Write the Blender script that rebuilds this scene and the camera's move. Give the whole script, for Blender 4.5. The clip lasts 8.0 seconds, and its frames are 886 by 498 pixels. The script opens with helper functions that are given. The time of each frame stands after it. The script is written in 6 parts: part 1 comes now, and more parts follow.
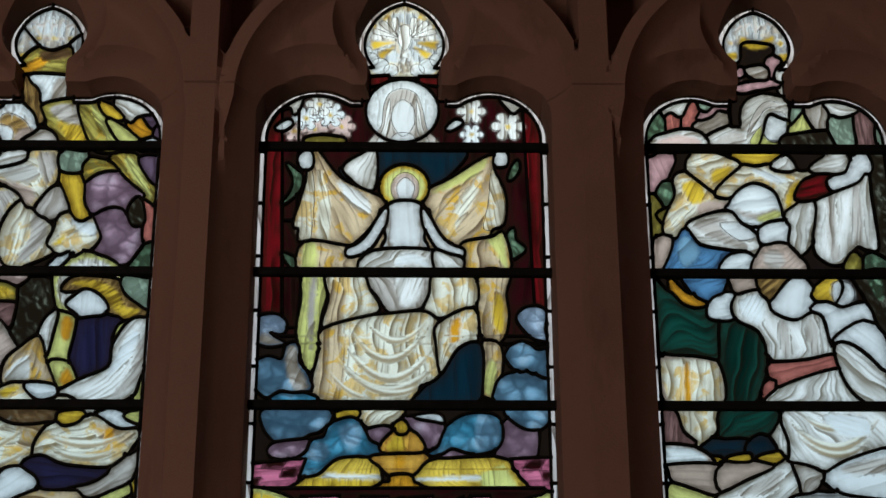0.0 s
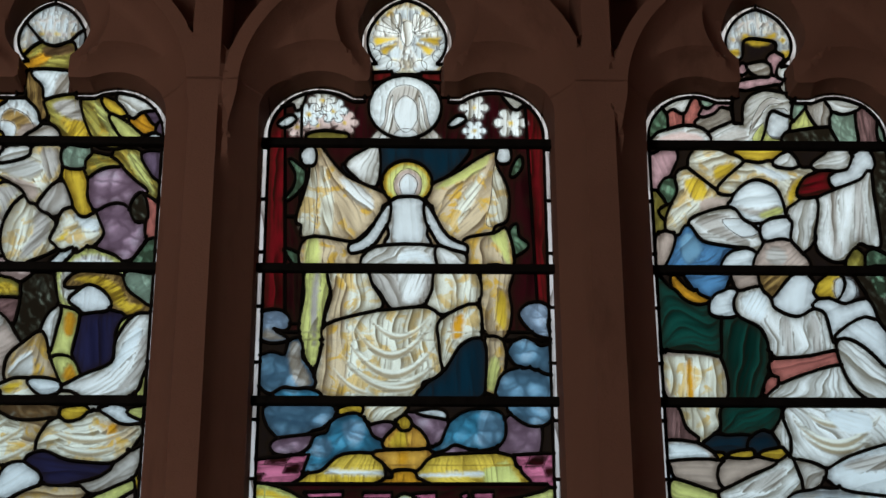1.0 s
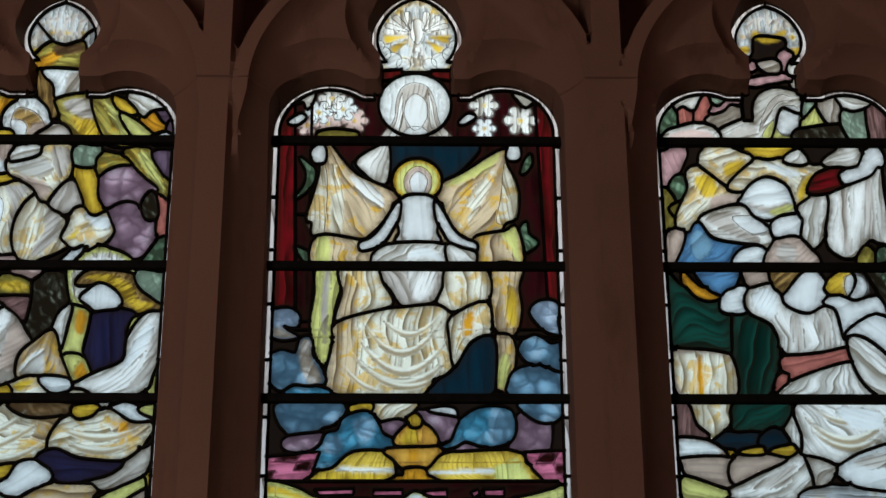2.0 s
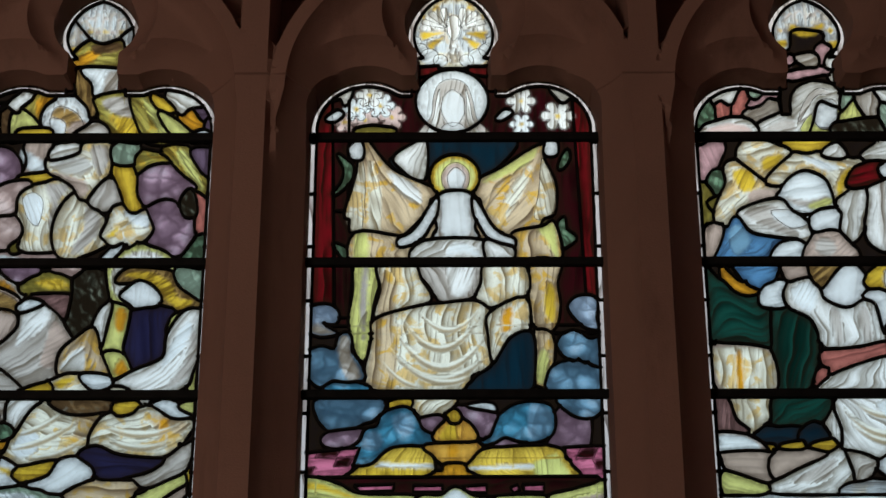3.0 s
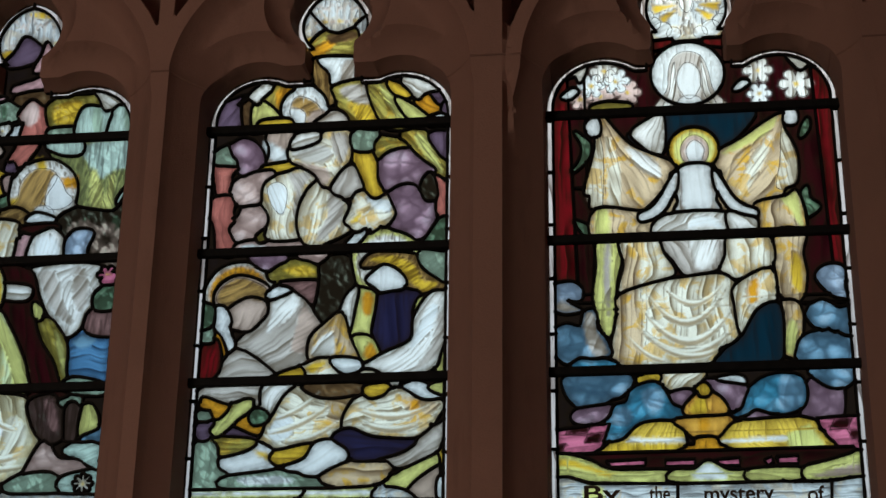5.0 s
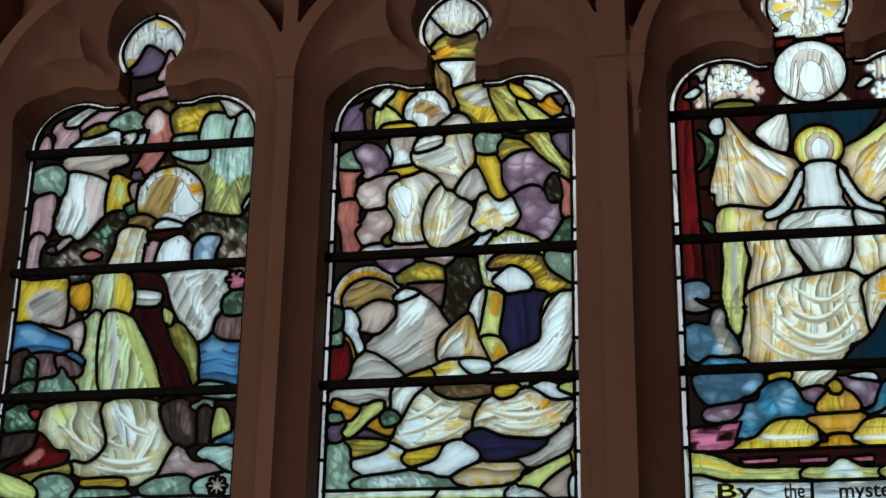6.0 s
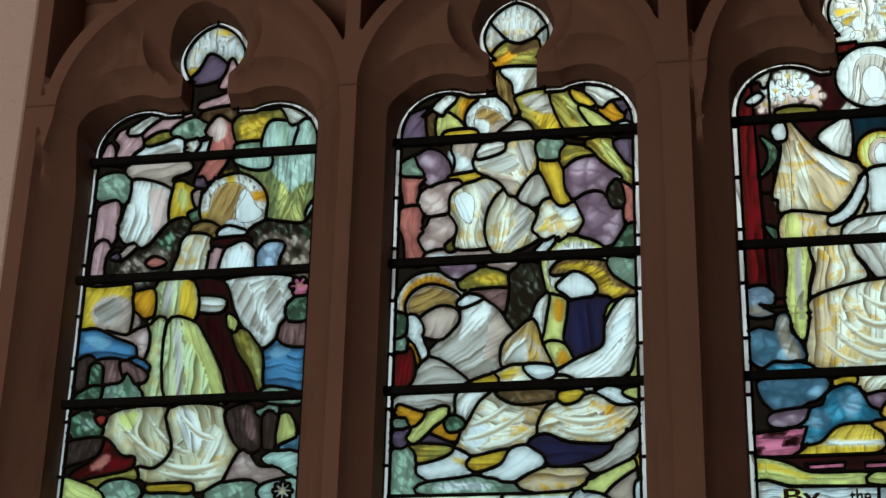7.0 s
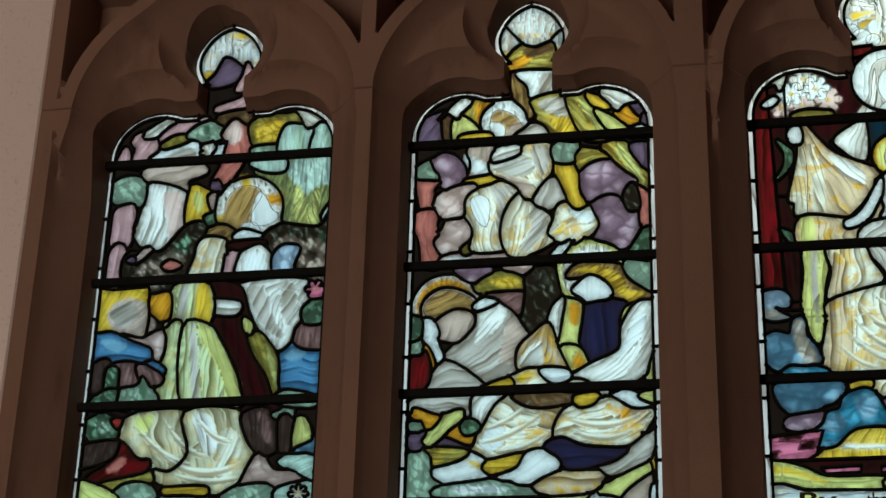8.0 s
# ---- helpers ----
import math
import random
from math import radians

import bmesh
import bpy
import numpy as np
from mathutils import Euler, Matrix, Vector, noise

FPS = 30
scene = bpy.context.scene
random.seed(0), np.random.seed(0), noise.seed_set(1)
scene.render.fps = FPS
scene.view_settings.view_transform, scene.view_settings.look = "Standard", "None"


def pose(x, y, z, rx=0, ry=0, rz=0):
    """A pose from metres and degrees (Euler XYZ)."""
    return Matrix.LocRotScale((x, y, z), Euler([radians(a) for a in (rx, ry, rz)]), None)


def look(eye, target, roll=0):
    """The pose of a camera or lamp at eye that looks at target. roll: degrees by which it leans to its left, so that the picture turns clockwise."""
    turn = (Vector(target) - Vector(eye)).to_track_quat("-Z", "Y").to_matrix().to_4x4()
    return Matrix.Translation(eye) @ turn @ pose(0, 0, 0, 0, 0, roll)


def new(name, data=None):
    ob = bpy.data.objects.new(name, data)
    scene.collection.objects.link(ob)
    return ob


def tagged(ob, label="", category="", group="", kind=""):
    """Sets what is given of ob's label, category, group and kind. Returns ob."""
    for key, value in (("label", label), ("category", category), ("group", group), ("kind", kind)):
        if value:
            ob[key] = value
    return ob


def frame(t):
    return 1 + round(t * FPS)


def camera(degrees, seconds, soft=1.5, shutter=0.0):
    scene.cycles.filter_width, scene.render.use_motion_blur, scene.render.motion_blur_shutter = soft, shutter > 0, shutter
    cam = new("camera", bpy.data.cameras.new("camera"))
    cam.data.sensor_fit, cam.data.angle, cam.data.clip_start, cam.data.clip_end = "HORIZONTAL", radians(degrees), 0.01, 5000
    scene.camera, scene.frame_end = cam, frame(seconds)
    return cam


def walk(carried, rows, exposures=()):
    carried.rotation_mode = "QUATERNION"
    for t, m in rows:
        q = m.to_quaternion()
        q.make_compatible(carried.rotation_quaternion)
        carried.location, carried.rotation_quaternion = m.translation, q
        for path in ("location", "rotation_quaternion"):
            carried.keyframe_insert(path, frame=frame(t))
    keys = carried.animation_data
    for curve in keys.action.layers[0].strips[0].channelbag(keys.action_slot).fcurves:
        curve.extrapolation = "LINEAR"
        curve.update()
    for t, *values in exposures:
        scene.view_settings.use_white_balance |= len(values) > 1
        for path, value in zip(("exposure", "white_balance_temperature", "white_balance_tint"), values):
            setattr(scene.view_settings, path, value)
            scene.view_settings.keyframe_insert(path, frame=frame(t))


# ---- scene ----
cam = camera(27.0, 8.0)
PATH = [
    (0, (0.005, 0.09, 1.669), (0.045, 1.896, 2.528), -0.3),
    (0.5, (-0.002, 0.089, 1.671), (0.042, 1.896, 2.526), -0.3),
    (1, (-0.008, 0.086, 1.671), (0.037, 1.894, 2.524), -0.3),
    (1.5, (-0.007, 0.087, 1.667), (0.034, 1.895, 2.522), -0.3),
    (3, (-0.015, 0.085, 1.661), (-0.018, 1.895, 2.513), -0.1),
    (3.5, (-0.023, 0.084, 1.659), (-0.065, 1.895, 2.506), 0.0),
    (4, (-0.031, 0.084, 1.658), (-0.129, 1.896, 2.498), 0.2),
    (4.5, (-0.049, 0.08, 1.654), (-0.211, 1.891, 2.489), 0.5),
    (5, (-0.078, 0.082, 1.646), (-0.303, 1.884, 2.482), 0.8),
    (5.2, (-0.093, 0.081, 1.644), (-0.341, 1.881, 2.481), 0.9),
    (6.3, (-0.21, 0.047, 1.619), (-0.515, 1.833, 2.466), 1.1),
    (6.5, (-0.221, 0.044, 1.617), (-0.534, 1.828, 2.466), 1.2),
    (7, (-0.23, 0.041, 1.615), (-0.562, 1.82, 2.467), 1.4),
    (7.5, (-0.233, 0.041, 1.613), (-0.575, 1.817, 2.468), 1.5),
    (8, (-0.237, 0.039, 1.614), (-0.581, 1.814, 2.469), 1.6),
]
walk(cam, [(t, look(eye, target, roll)) for t, eye, target, roll in PATH],
     [(0.0, -0.06, 6500, -4), (3.5, -0.02, 6650, -2), (5.0, 0.06, 6500, -5), (6.5, 0.18, 6350, -14), (8.0, 0.18, 6300, -20)])

# ---- daylight outside, an added warm lamp inside ----
sky = bpy.data.worlds.new("sky")
scene.world = sky
sky.use_nodes = True
sn = sky.node_tree.nodes
sky_tex = sn.new("ShaderNodeTexSky")
sky_tex.sky_type, sky_tex.sun_disc = "NISHITA", False
sky_tex.sun_elevation, sky_tex.sun_rotation = radians(62), radians(4)
sky_tex.air_density, sky_tex.dust_density = 1.0, 4.5
sky.node_tree.links.new(sky_tex.outputs[0], sn["Background"].inputs[0])
sn["Background"].inputs[1].default_value = 0.145

sun = new("sun", bpy.data.lights.new("sun", "SUN"))
sun.data.energy, sun.data.angle, sun.data.color = 1.0, radians(12), (1.0, 0.95, 0.88)
sun.matrix_world = look((10, 30, 38), (0, 0, 0))

# warm area lamp added in the wall behind to brighten the stone
back_light = new("window_daylight", bpy.data.lights.new("window_daylight", "AREA"))
back_light.data.shape, back_light.data.size, back_light.data.size_y = "RECTANGLE", 0.9, 1.2
back_light.data.energy, back_light.data.color = 41.0, (1.0, 0.81, 0.73)
back_light.matrix_world = look((-1.9, -0.95, 2.1), (-1.5, 3.0, 2.7))
scene.view_settings.exposure = -0.2

# ---- materials ----
def nodes_of(name):
    m = bpy.data.materials.new(name)
    m.use_nodes = True
    return m, m.node_tree.nodes, m.node_tree.links, m.node_tree.nodes["Principled BSDF"]


def ramp_between(n, l, source, lo, hi):
    r = n.new("ShaderNodeMapRange")
    r.interpolation_type = "SMOOTHSTEP"
    r.inputs["From Min"].default_value, r.inputs["From Max"].default_value = lo, hi
    l.new(source, r.inputs["Value"])
    return r.outputs["Result"]


def mixed(n, l, fac, a, b, blend="MIX"):
    m = n.new("ShaderNodeMix")
    m.data_type, m.blend_type = "RGBA", blend
    for value, socket in ((fac, m.inputs["Factor"]), (a, m.inputs["A"]), (b, m.inputs["B"])):
        socket = [s for s in m.inputs if s.name == socket.name and (s.type == "RGBA") == (socket is not m.inputs["Factor"])][0] if socket.name != "Factor" else m.inputs[0]
        if hasattr(value, "links"):
            l.new(value, socket)
        else:
            socket.default_value = value if isinstance(value, float) else (*value, 1)
    return [o for o in m.outputs if o.type == "RGBA"][0]


def noise_tex(n, l, vector, scale, detail=4.0, rough=0.55, distortion=0.0):
    t = n.new("ShaderNodeTexNoise")
    t.inputs["Scale"].default_value, t.inputs["Detail"].default_value = scale, detail
    t.inputs["Roughness"].default_value, t.inputs["Distortion"].default_value = rough, distortion
    l.new(vector, t.inputs["Vector"])
    return t.outputs["Fac"]


def scaled(n, l, vector, sx, sy, sz=1.0):
    m = n.new("ShaderNodeMapping")
    m.inputs["Scale"].default_value = (sx, sy, sz)
    l.new(vector, m.inputs["Vector"])
    return m.outputs["Vector"]


def stained_glass():
    """Painted and stained glass. Each pane carries its enamel colours, the tint under the vitreous paint, and how much it is brushed, stained and matted."""
    m, n, l, b = nodes_of("stained_glass")

    def attribute(name):
        t = n.new("ShaderNodeAttribute")
        t.attribute_name = name
        return t.outputs["Color"]

    def times(a, k):
        t = n.new("ShaderNodeMath")
        t.operation, t.use_clamp = "MULTIPLY", True
        for value, socket in ((a, t.inputs[0]), (k, t.inputs[1])):
            if hasattr(value, "links"):
                l.new(value, socket)
            else:
                socket.default_value = value
        return t.outputs[0]
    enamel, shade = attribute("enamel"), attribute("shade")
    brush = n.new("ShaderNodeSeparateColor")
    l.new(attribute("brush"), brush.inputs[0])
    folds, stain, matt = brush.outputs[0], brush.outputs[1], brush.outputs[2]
    uv = n.new("ShaderNodeUVMap")
    uv.uv_map = "fold"
    tc = n.new("ShaderNodeTexCoord")
    obj = tc.outputs["Object"]
    soft = noise_tex(n, l, scaled(n, l, uv.outputs["UV"], 0.30, 0.05), 1.0, 2.0, 0.5, 0.5)
    fine = noise_tex(n, l, scaled(n, l, uv.outputs["UV"], 3.2, 0.25), 1.0, 2.0)
    cloud = noise_tex(n, l, obj, 11.0, 3.0)
    grain = noise_tex(n, l, obj, 480.0, 2.0)
    axes = n.new("ShaderNodeSeparateXYZ")
    l.new(uv.outputs["UV"], axes.inputs[0])

    def pleats(per_unit, sway, seed):
        """Nought just past a fold's crease, rising to one at the next crease."""
        bend = noise_tex(n, l, scaled(n, l, uv.outputs["UV"], 0.11 + 0.01 * seed, 0.10), 1.0, 2.0, 0.45)
        a, b2, f = n.new("ShaderNodeMath"), n.new("ShaderNodeMath"), n.new("ShaderNodeMath")
        a.operation = b2.operation = "MULTIPLY_ADD"
        f.operation = "FRACT"
        l.new(axes.outputs[0], a.inputs[0])
        a.inputs[1].default_value, a.inputs[2].default_value = per_unit, 0.37 * seed
        l.new(bend, b2.inputs[0])
        b2.inputs[1].default_value = sway
        l.new(a.outputs[0], b2.inputs[2])
        l.new(b2.outputs[0], f.inputs[0])
        return f.outputs[0]
    where = ramp_between(n, l, noise_tex(n, l, scaled(n, l, uv.outputs["UV"], 0.33, 0.09), 1.0, 1.5), 0.36, 0.58)
    where_small = ramp_between(n, l, noise_tex(n, l, scaled(n, l, uv.outputs["UV"], 0.5, 0.12), 1.0, 1.5), 0.44, 0.60)
    broad, narrow = pleats(0.52, 2.2, 0), pleats(1.45, 3.2, 1)
    c = mixed(n, l, times(ramp_between(n, l, cloud, 0.45, 0.72), 0.25), enamel, shade)
    spots = noise_tex(n, l, obj, 30.0, 3.0, 0.55, 0.8)
    c = mixed(n, l, times(ramp_between(n, l, spots, 0.520, 0.575), stain), c, (0.80, 0.48, 0.04))
    c = mixed(n, l, times(ramp_between(n, l, soft, 0.48, 0.68), times(folds, 0.75)), c, shade)
    dark = mixed(n, l, 0.55, shade, (0.020, 0.012, 0.006))
    shadow = ramp_between(n, l, broad, 0.60, 0.02)
    c = mixed(n, l, times(times(shadow, where), times(folds, 0.95)), c, shade)
    c = mixed(n, l, times(times(ramp_between(n, l, broad, 0.22, 0.0), where), times(folds, 0.75)), c, dark)
    c = mixed(n, l, times(times(ramp_between(n, l, narrow, 0.45, 0.0), where_small), times(folds, 0.80)), c, dark)
    c = mixed(n, l, times(times(ramp_between(n, l, fine, 0.52, 0.75), folds), 0.30), c, dark)
    c = mixed(n, l, times(times(ramp_between(n, l, broad, 0.70, 0.96), where), times(folds, 0.7)), c, enamel)
    motif = n.new("ShaderNodeSeparateColor")
    l.new(attribute("motif"), motif.inputs[0])

    def cells(vector, scale, feature="F1", gain=1.0):
        t = n.new("ShaderNodeTexVoronoi")
        t.feature = feature
        t.inputs["Scale"].default_value = scale
        l.new(vector, t.inputs["Vector"])
        return times(t.outputs["Distance"], gain)
    wavy = n.new("ShaderNodeMix")
    wavy.data_type = "RGBA"
    wavy.blend_type = "LINEAR_LIGHT"
    wavy.inputs[0].default_value = 0.012
    nz = n.new("ShaderNodeTexNoise")
    nz.inputs["Scale"].default_value = 45.0
    l.new(obj, nz.inputs["Vector"])
    l.new(obj, wavy.inputs[6])
    l.new(nz.outputs["Color"], wavy.inputs[7])
    lobes = scaled(n, l, wavy.outputs[2], 1.0, 0.0, 1.2)
    seam = cells(lobes, 27.0, "DISTANCE_TO_EDGE")
    from_top = n.new("ShaderNodeMapping")
    from_top.inputs["Location"].default_value = (0.004, 0.0, -0.007)
    l.new(lobes, from_top.inputs["Vector"])
    billow = cells(from_top.outputs["Vector"], 27.0, "F1", 0.6)
    crown = mixed(n, l, 0.30, enamel, (0.85, 0.92, 0.97))
    c = mixed(n, l, times(times(ramp_between(n, l, billow, 0.30, 0.05), motif.outputs[0]), 0.7), c, crown)
    c = mixed(n, l, times(times(ramp_between(n, l, billow, 0.20, 0.42), motif.outputs[0]), 0.8), c, shade)
    c = mixed(n, l, times(times(ramp_between(n, l, seam, 0.14, 0.01), motif.outputs[0]), 0.7), c, shade)
    tilt = n.new("ShaderNodeMapping")
    tilt.inputs["Rotation"].default_value = (0.0, 0.6, 0.0)
    l.new(wavy.outputs[2], tilt.inputs["Vector"])
    leaves = cells(scaled(n, l, tilt.outputs["Vector"], 2.3, 0.0, 1.0), 46.0)
    c = mixed(n, l, times(ramp_between(n, l, leaves, 0.40, 0.58), motif.outputs[1]), c, dark)
    pale = mixed(n, l, 0.22, c, (0.52, 0.58, 0.44))
    c = mixed(n, l, times(ramp_between(n, l, leaves, 0.34, 0.16), motif.outputs[1]), c, pale)
    strands = noise_tex(n, l, scaled(n, l, uv.outputs["UV"], 1.9, 0.22), 1.0, 2.0, 0.6, 0.7)
    c = mixed(n, l, times(ramp_between(n, l, strands, 0.46, 0.60), motif.outputs[2]), c, dark)
    rub = noise_tex(n, l, obj, 90.0, 3.0)
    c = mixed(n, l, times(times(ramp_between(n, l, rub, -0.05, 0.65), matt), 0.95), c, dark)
    c = mixed(n, l, times(ramp_between(n, l, grain, 0.45, 0.85), 0.22), c, shade)
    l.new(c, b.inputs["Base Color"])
    b.inputs["Transmission Weight"].default_value = 1.0
    b.inputs["Roughness"].default_value = 0.22
    b.inputs["IOR"].default_value = 1.12
    bump = n.new("ShaderNodeBump")
    bump.inputs["Strength"].default_value, bump.inputs["Distance"].default_value = 0.25, 0.002
    l.new(noise_tex(n, l, obj, 60.0, 3.0), bump.inputs["Height"])
    l.new(bump.outputs[0], b.inputs["Normal"])
    return m


def tint(col, shade=None, folds=0.6, fine=75.0, stain=0.0):
    return col, shade or tuple(0.3 * c + 0.01 for c in col), folds, fine, stain


def stone(name, col, dark, scale=9.0, rough=0.85, bump_depth=0.004):
    m, n, l, b = nodes_of(name)
    tc = n.new("ShaderNodeTexCoord")
    obj = tc.outputs["Object"]
    big = noise_tex(n, l, obj, scale * 0.25, 4.0, 0.6, 0.4)
    mid = noise_tex(n, l, scaled(n, l, obj, 1.0, 1.0, 0.25), scale, 6.0, 0.65)
    grit = noise_tex(n, l, obj, scale * 45, 3.0, 0.6)
    c = mixed(n, l, ramp_between(n, l, big, 0.35, 0.68), col, tuple(0.72 * x + 0.28 * y for x, y in zip(col, dark)))
    c = mixed(n, l, ramp_between(n, l, mid, 0.52, 0.8), c, dark)
    c = mixed(n, l, ramp_between(n, l, grit, 0.55, 0.9), c, tuple(0.6 * x for x in col))
    l.new(c, b.inputs["Base Color"])
    b.inputs["Roughness"].default_value = rough
    b.inputs["Specular IOR Level"].default_value = 0.25
    add = n.new("ShaderNodeMath")
    l.new(mid, add.inputs[0])
    l.new(grit, add.inputs[1])
    bump = n.new("ShaderNodeBump")
    bump.inputs["Strength"].default_value, bump.inputs["Distance"].default_value = 0.35, bump_depth
    l.new(add.outputs[0], bump.inputs["Height"])
    l.new(bump.outputs[0], b.inputs["Normal"])
    return m


def metal(name, col, rough, metallic=0.6):
    m, n, l, b = nodes_of(name)
    tc = n.new("ShaderNodeTexCoord")
    spots = noise_tex(n, l, tc.outputs["Object"], 70.0, 4.0)
    c = mixed(n, l, ramp_between(n, l, spots, 0.4, 0.75), col, tuple(0.5 * x for x in col))
    l.new(c, b.inputs["Base Color"])
    b.inputs["Metallic"].default_value, b.inputs["Roughness"].default_value = metallic, rough
    b.inputs["Specular IOR Level"].default_value = 0.15
    return m


STONE = stone("brown_sandstone", (0.265, 0.138, 0.107), (0.148, 0.074, 0.057))
PLASTER = stone("pale_plaster", (0.93, 0.71, 0.71), (0.82, 0.61, 0.61), 3.0, 0.9, 0.001)
BOARD = stone("dark_boards", (0.16, 0.11, 0.08), (0.09, 0.06, 0.045), 5.0)
FLAGS = stone("floor_flags", (0.26, 0.23, 0.2), (0.15, 0.13, 0.11), 4.0)
GRASS = stone("grass", (0.05, 0.09, 0.03), (0.03, 0.05, 0.02), 2.0)
LEAD = metal("lead", (0.014, 0.012, 0.011), 0.75, 0.2)
IRON = metal("iron", (0.010, 0.009, 0.009), 0.8, 0.1)
INK = metal("vitreous_paint", (0.05, 0.032, 0.022), 0.8, 0.0)

STAINED = stained_glass()
TINTS = {  # colour, colour under paint, brushing, brush strokes a metre, silver stain
    "border": tint((0.62, 0.57, 0.55), (0.30, 0.23, 0.20), 0.8, 60),
    "white": tint((0.96, 1.0, 0.97), (0.38, 0.33, 0.23), 0.82),
    "pale": tint((0.92, 1.0, 1.0), (0.55, 0.60, 0.60), 0.35),
    "flesh": tint((0.80, 0.86, 0.86), (0.62, 0.64, 0.62), 0.22, 40),
    "tan": tint((0.62, 0.50, 0.42), (0.28, 0.20, 0.15), 0.5),
    "whitegold": tint((0.97, 0.99, 0.84), (0.42, 0.32, 0.16), 0.85, 75, 0.72),
    "brocade": tint((0.76, 0.62, 0.40), (0.28, 0.18, 0.09), 0.85, 70, 0.88),
    "linen": tint((0.84, 0.82, 0.58), (0.36, 0.29, 0.14), 0.9, 60, 0.32),
    "greywhite": tint((0.62, 0.60, 0.55), (0.28, 0.22, 0.15), 0.8),
    "lime": tint((0.80, 0.84, 0.28), (0.40, 0.38, 0.12), 0.55),
    "yellow": tint((0.84, 0.60, 0.06), (0.40, 0.22, 0.02), 0.5),
    "amber": tint((0.80, 0.40, 0.03), (0.36, 0.14, 0.01), 0.45),
    "olive": tint((0.38, 0.32, 0.06), (0.12, 0.10, 0.02), 0.6),
    "feather": tint((0.58, 0.52, 0.12), (0.17, 0.12, 0.02), 0.75, 60, 0.6),
    "brown": tint((0.20, 0.12, 0.05), (0.06, 0.03, 0.015), 0.6),
    "hair": tint((0.46, 0.30, 0.10), (0.16, 0.09, 0.03), 0.8, 120),
    "ruby": tint((0.16, 0.005, 0.009), (0.02, 0.0015, 0.002), 1.0, 90),
    "maroon": tint((0.030, 0.003, 0.005), (0.006, 0.001, 0.002), 0.9, 80),
    "red": tint((0.55, 0.05, 0.04), (0.2, 0.02, 0.02), 0.5),
    "coral": tint((0.60, 0.21, 0.17), (0.30, 0.08, 0.07), 0.5),
    "pink": tint((0.68, 0.42, 0.44), (0.36, 0.20, 0.21), 0.5),
    "rose": tint((0.76, 0.22, 0.36), (0.30, 0.06, 0.12), 0.45),
    "mauve": tint((0.46, 0.31, 0.40), (0.15, 0.085, 0.125), 0.4, 40),
    "blush": tint((0.84, 0.66, 0.60), (0.36, 0.23, 0.20), 0.4, 40),
    "purple": tint((0.16, 0.11, 0.17), (0.05, 0.03, 0.06), 0.5),
    "navy": tint((0.020, 0.019, 0.058), (0.008, 0.007, 0.022), 0.7),
    "blue": tint((0.11, 0.28, 0.50), (0.02, 0.07, 0.16), 0.85),
    "cloud": tint((0.24, 0.46, 0.64), (0.05, 0.11, 0.17), 0.4, 32),
    "paleblue": tint((0.48, 0.62, 0.78), (0.14, 0.20, 0.28), 0.4, 32),
    "turquoise": tint((0.09, 0.38, 0.58), (0.02, 0.09, 0.15), 0.45, 36),
    "teal": tint((0.004, 0.022, 0.038), (0.003, 0.014, 0.024), 0.6),
    "green": tint((0.009, 0.060, 0.044), (0.002, 0.014, 0.010), 1.0, 70),
    "leaf": tint((0.20, 0.36, 0.22), (0.06, 0.12, 0.07), 0.8, 90),
    "darkleaf": tint((0.045, 0.044, 0.030), (0.008, 0.010, 0.008), 0.7, 90),
    "sage": tint((0.42, 0.58, 0.44), (0.20, 0.28, 0.20), 0.5),
    "seagreen": tint((0.58, 0.78, 0.68), (0.36, 0.48, 0.42), 0.4),
    "grass": tint((0.42, 0.46, 0.16), (0.20, 0.24, 0.10), 0.8, 110),
    "black": tint((0.012, 0.008, 0.008), (0.004, 0.003, 0.003), 0.5),
    "bark": tint((0.30, 0.17, 0.16), (0.12, 0.06, 0.06), 0.7),
    "trunk": tint((0.075, 0.045, 0.040), (0.03, 0.018, 0.016), 0.7),
    "stonework": tint((0.52, 0.42, 0.34), (0.32, 0.24, 0.19), 0.35, 40),
    "canopy": tint((0.72, 0.80, 0.82), (0.24, 0.25, 0.25), 0.85, 150, 0.32),
    "pot": tint((0.92, 0.54, 0.09), (0.36, 0.13, 0.02), 0.4, 40),
    "umber": tint((0.46, 0.38, 0.24), (0.20, 0.15, 0.08), 0.2),
    "ridge": tint((0.93, 0.95, 0.82), (0.70, 0.70, 0.55), 0.1),
    "robe": tint((0.74, 0.86, 0.50), (0.34, 0.32, 0.10), 0.9, 75, 0.35),
    "carpet": tint((0.92, 0.68, 0.10), (0.38, 0.22, 0.02), 0.55, 90),
}

MOTIFS = {  # painted billows, painted foliage, painted strands
    "cloud": (0.9, 0, 0), "turquoise": (0.8, 0, 0), "paleblue": (0.8, 0, 0), "mauve": (0.85, 0, 0), "blush": (0.7, 0, 0),
    "leaf": (0, 0.9, 0), "darkleaf": (0, 1.0, 0), "sage": (0, 0.6, 0), "trunk": (0, 0.2, 0.7), "bark": (0, 0, 0.7), "grass": (0, 0.3, 0.9),
    "hair": (0, 0, 0.9), "feather": (0, 0, 0.7), "brown": (0, 0.5, 0.3), "olive": (0, 0.5, 0.2), "seagreen": (0, 0, 0.4),
}

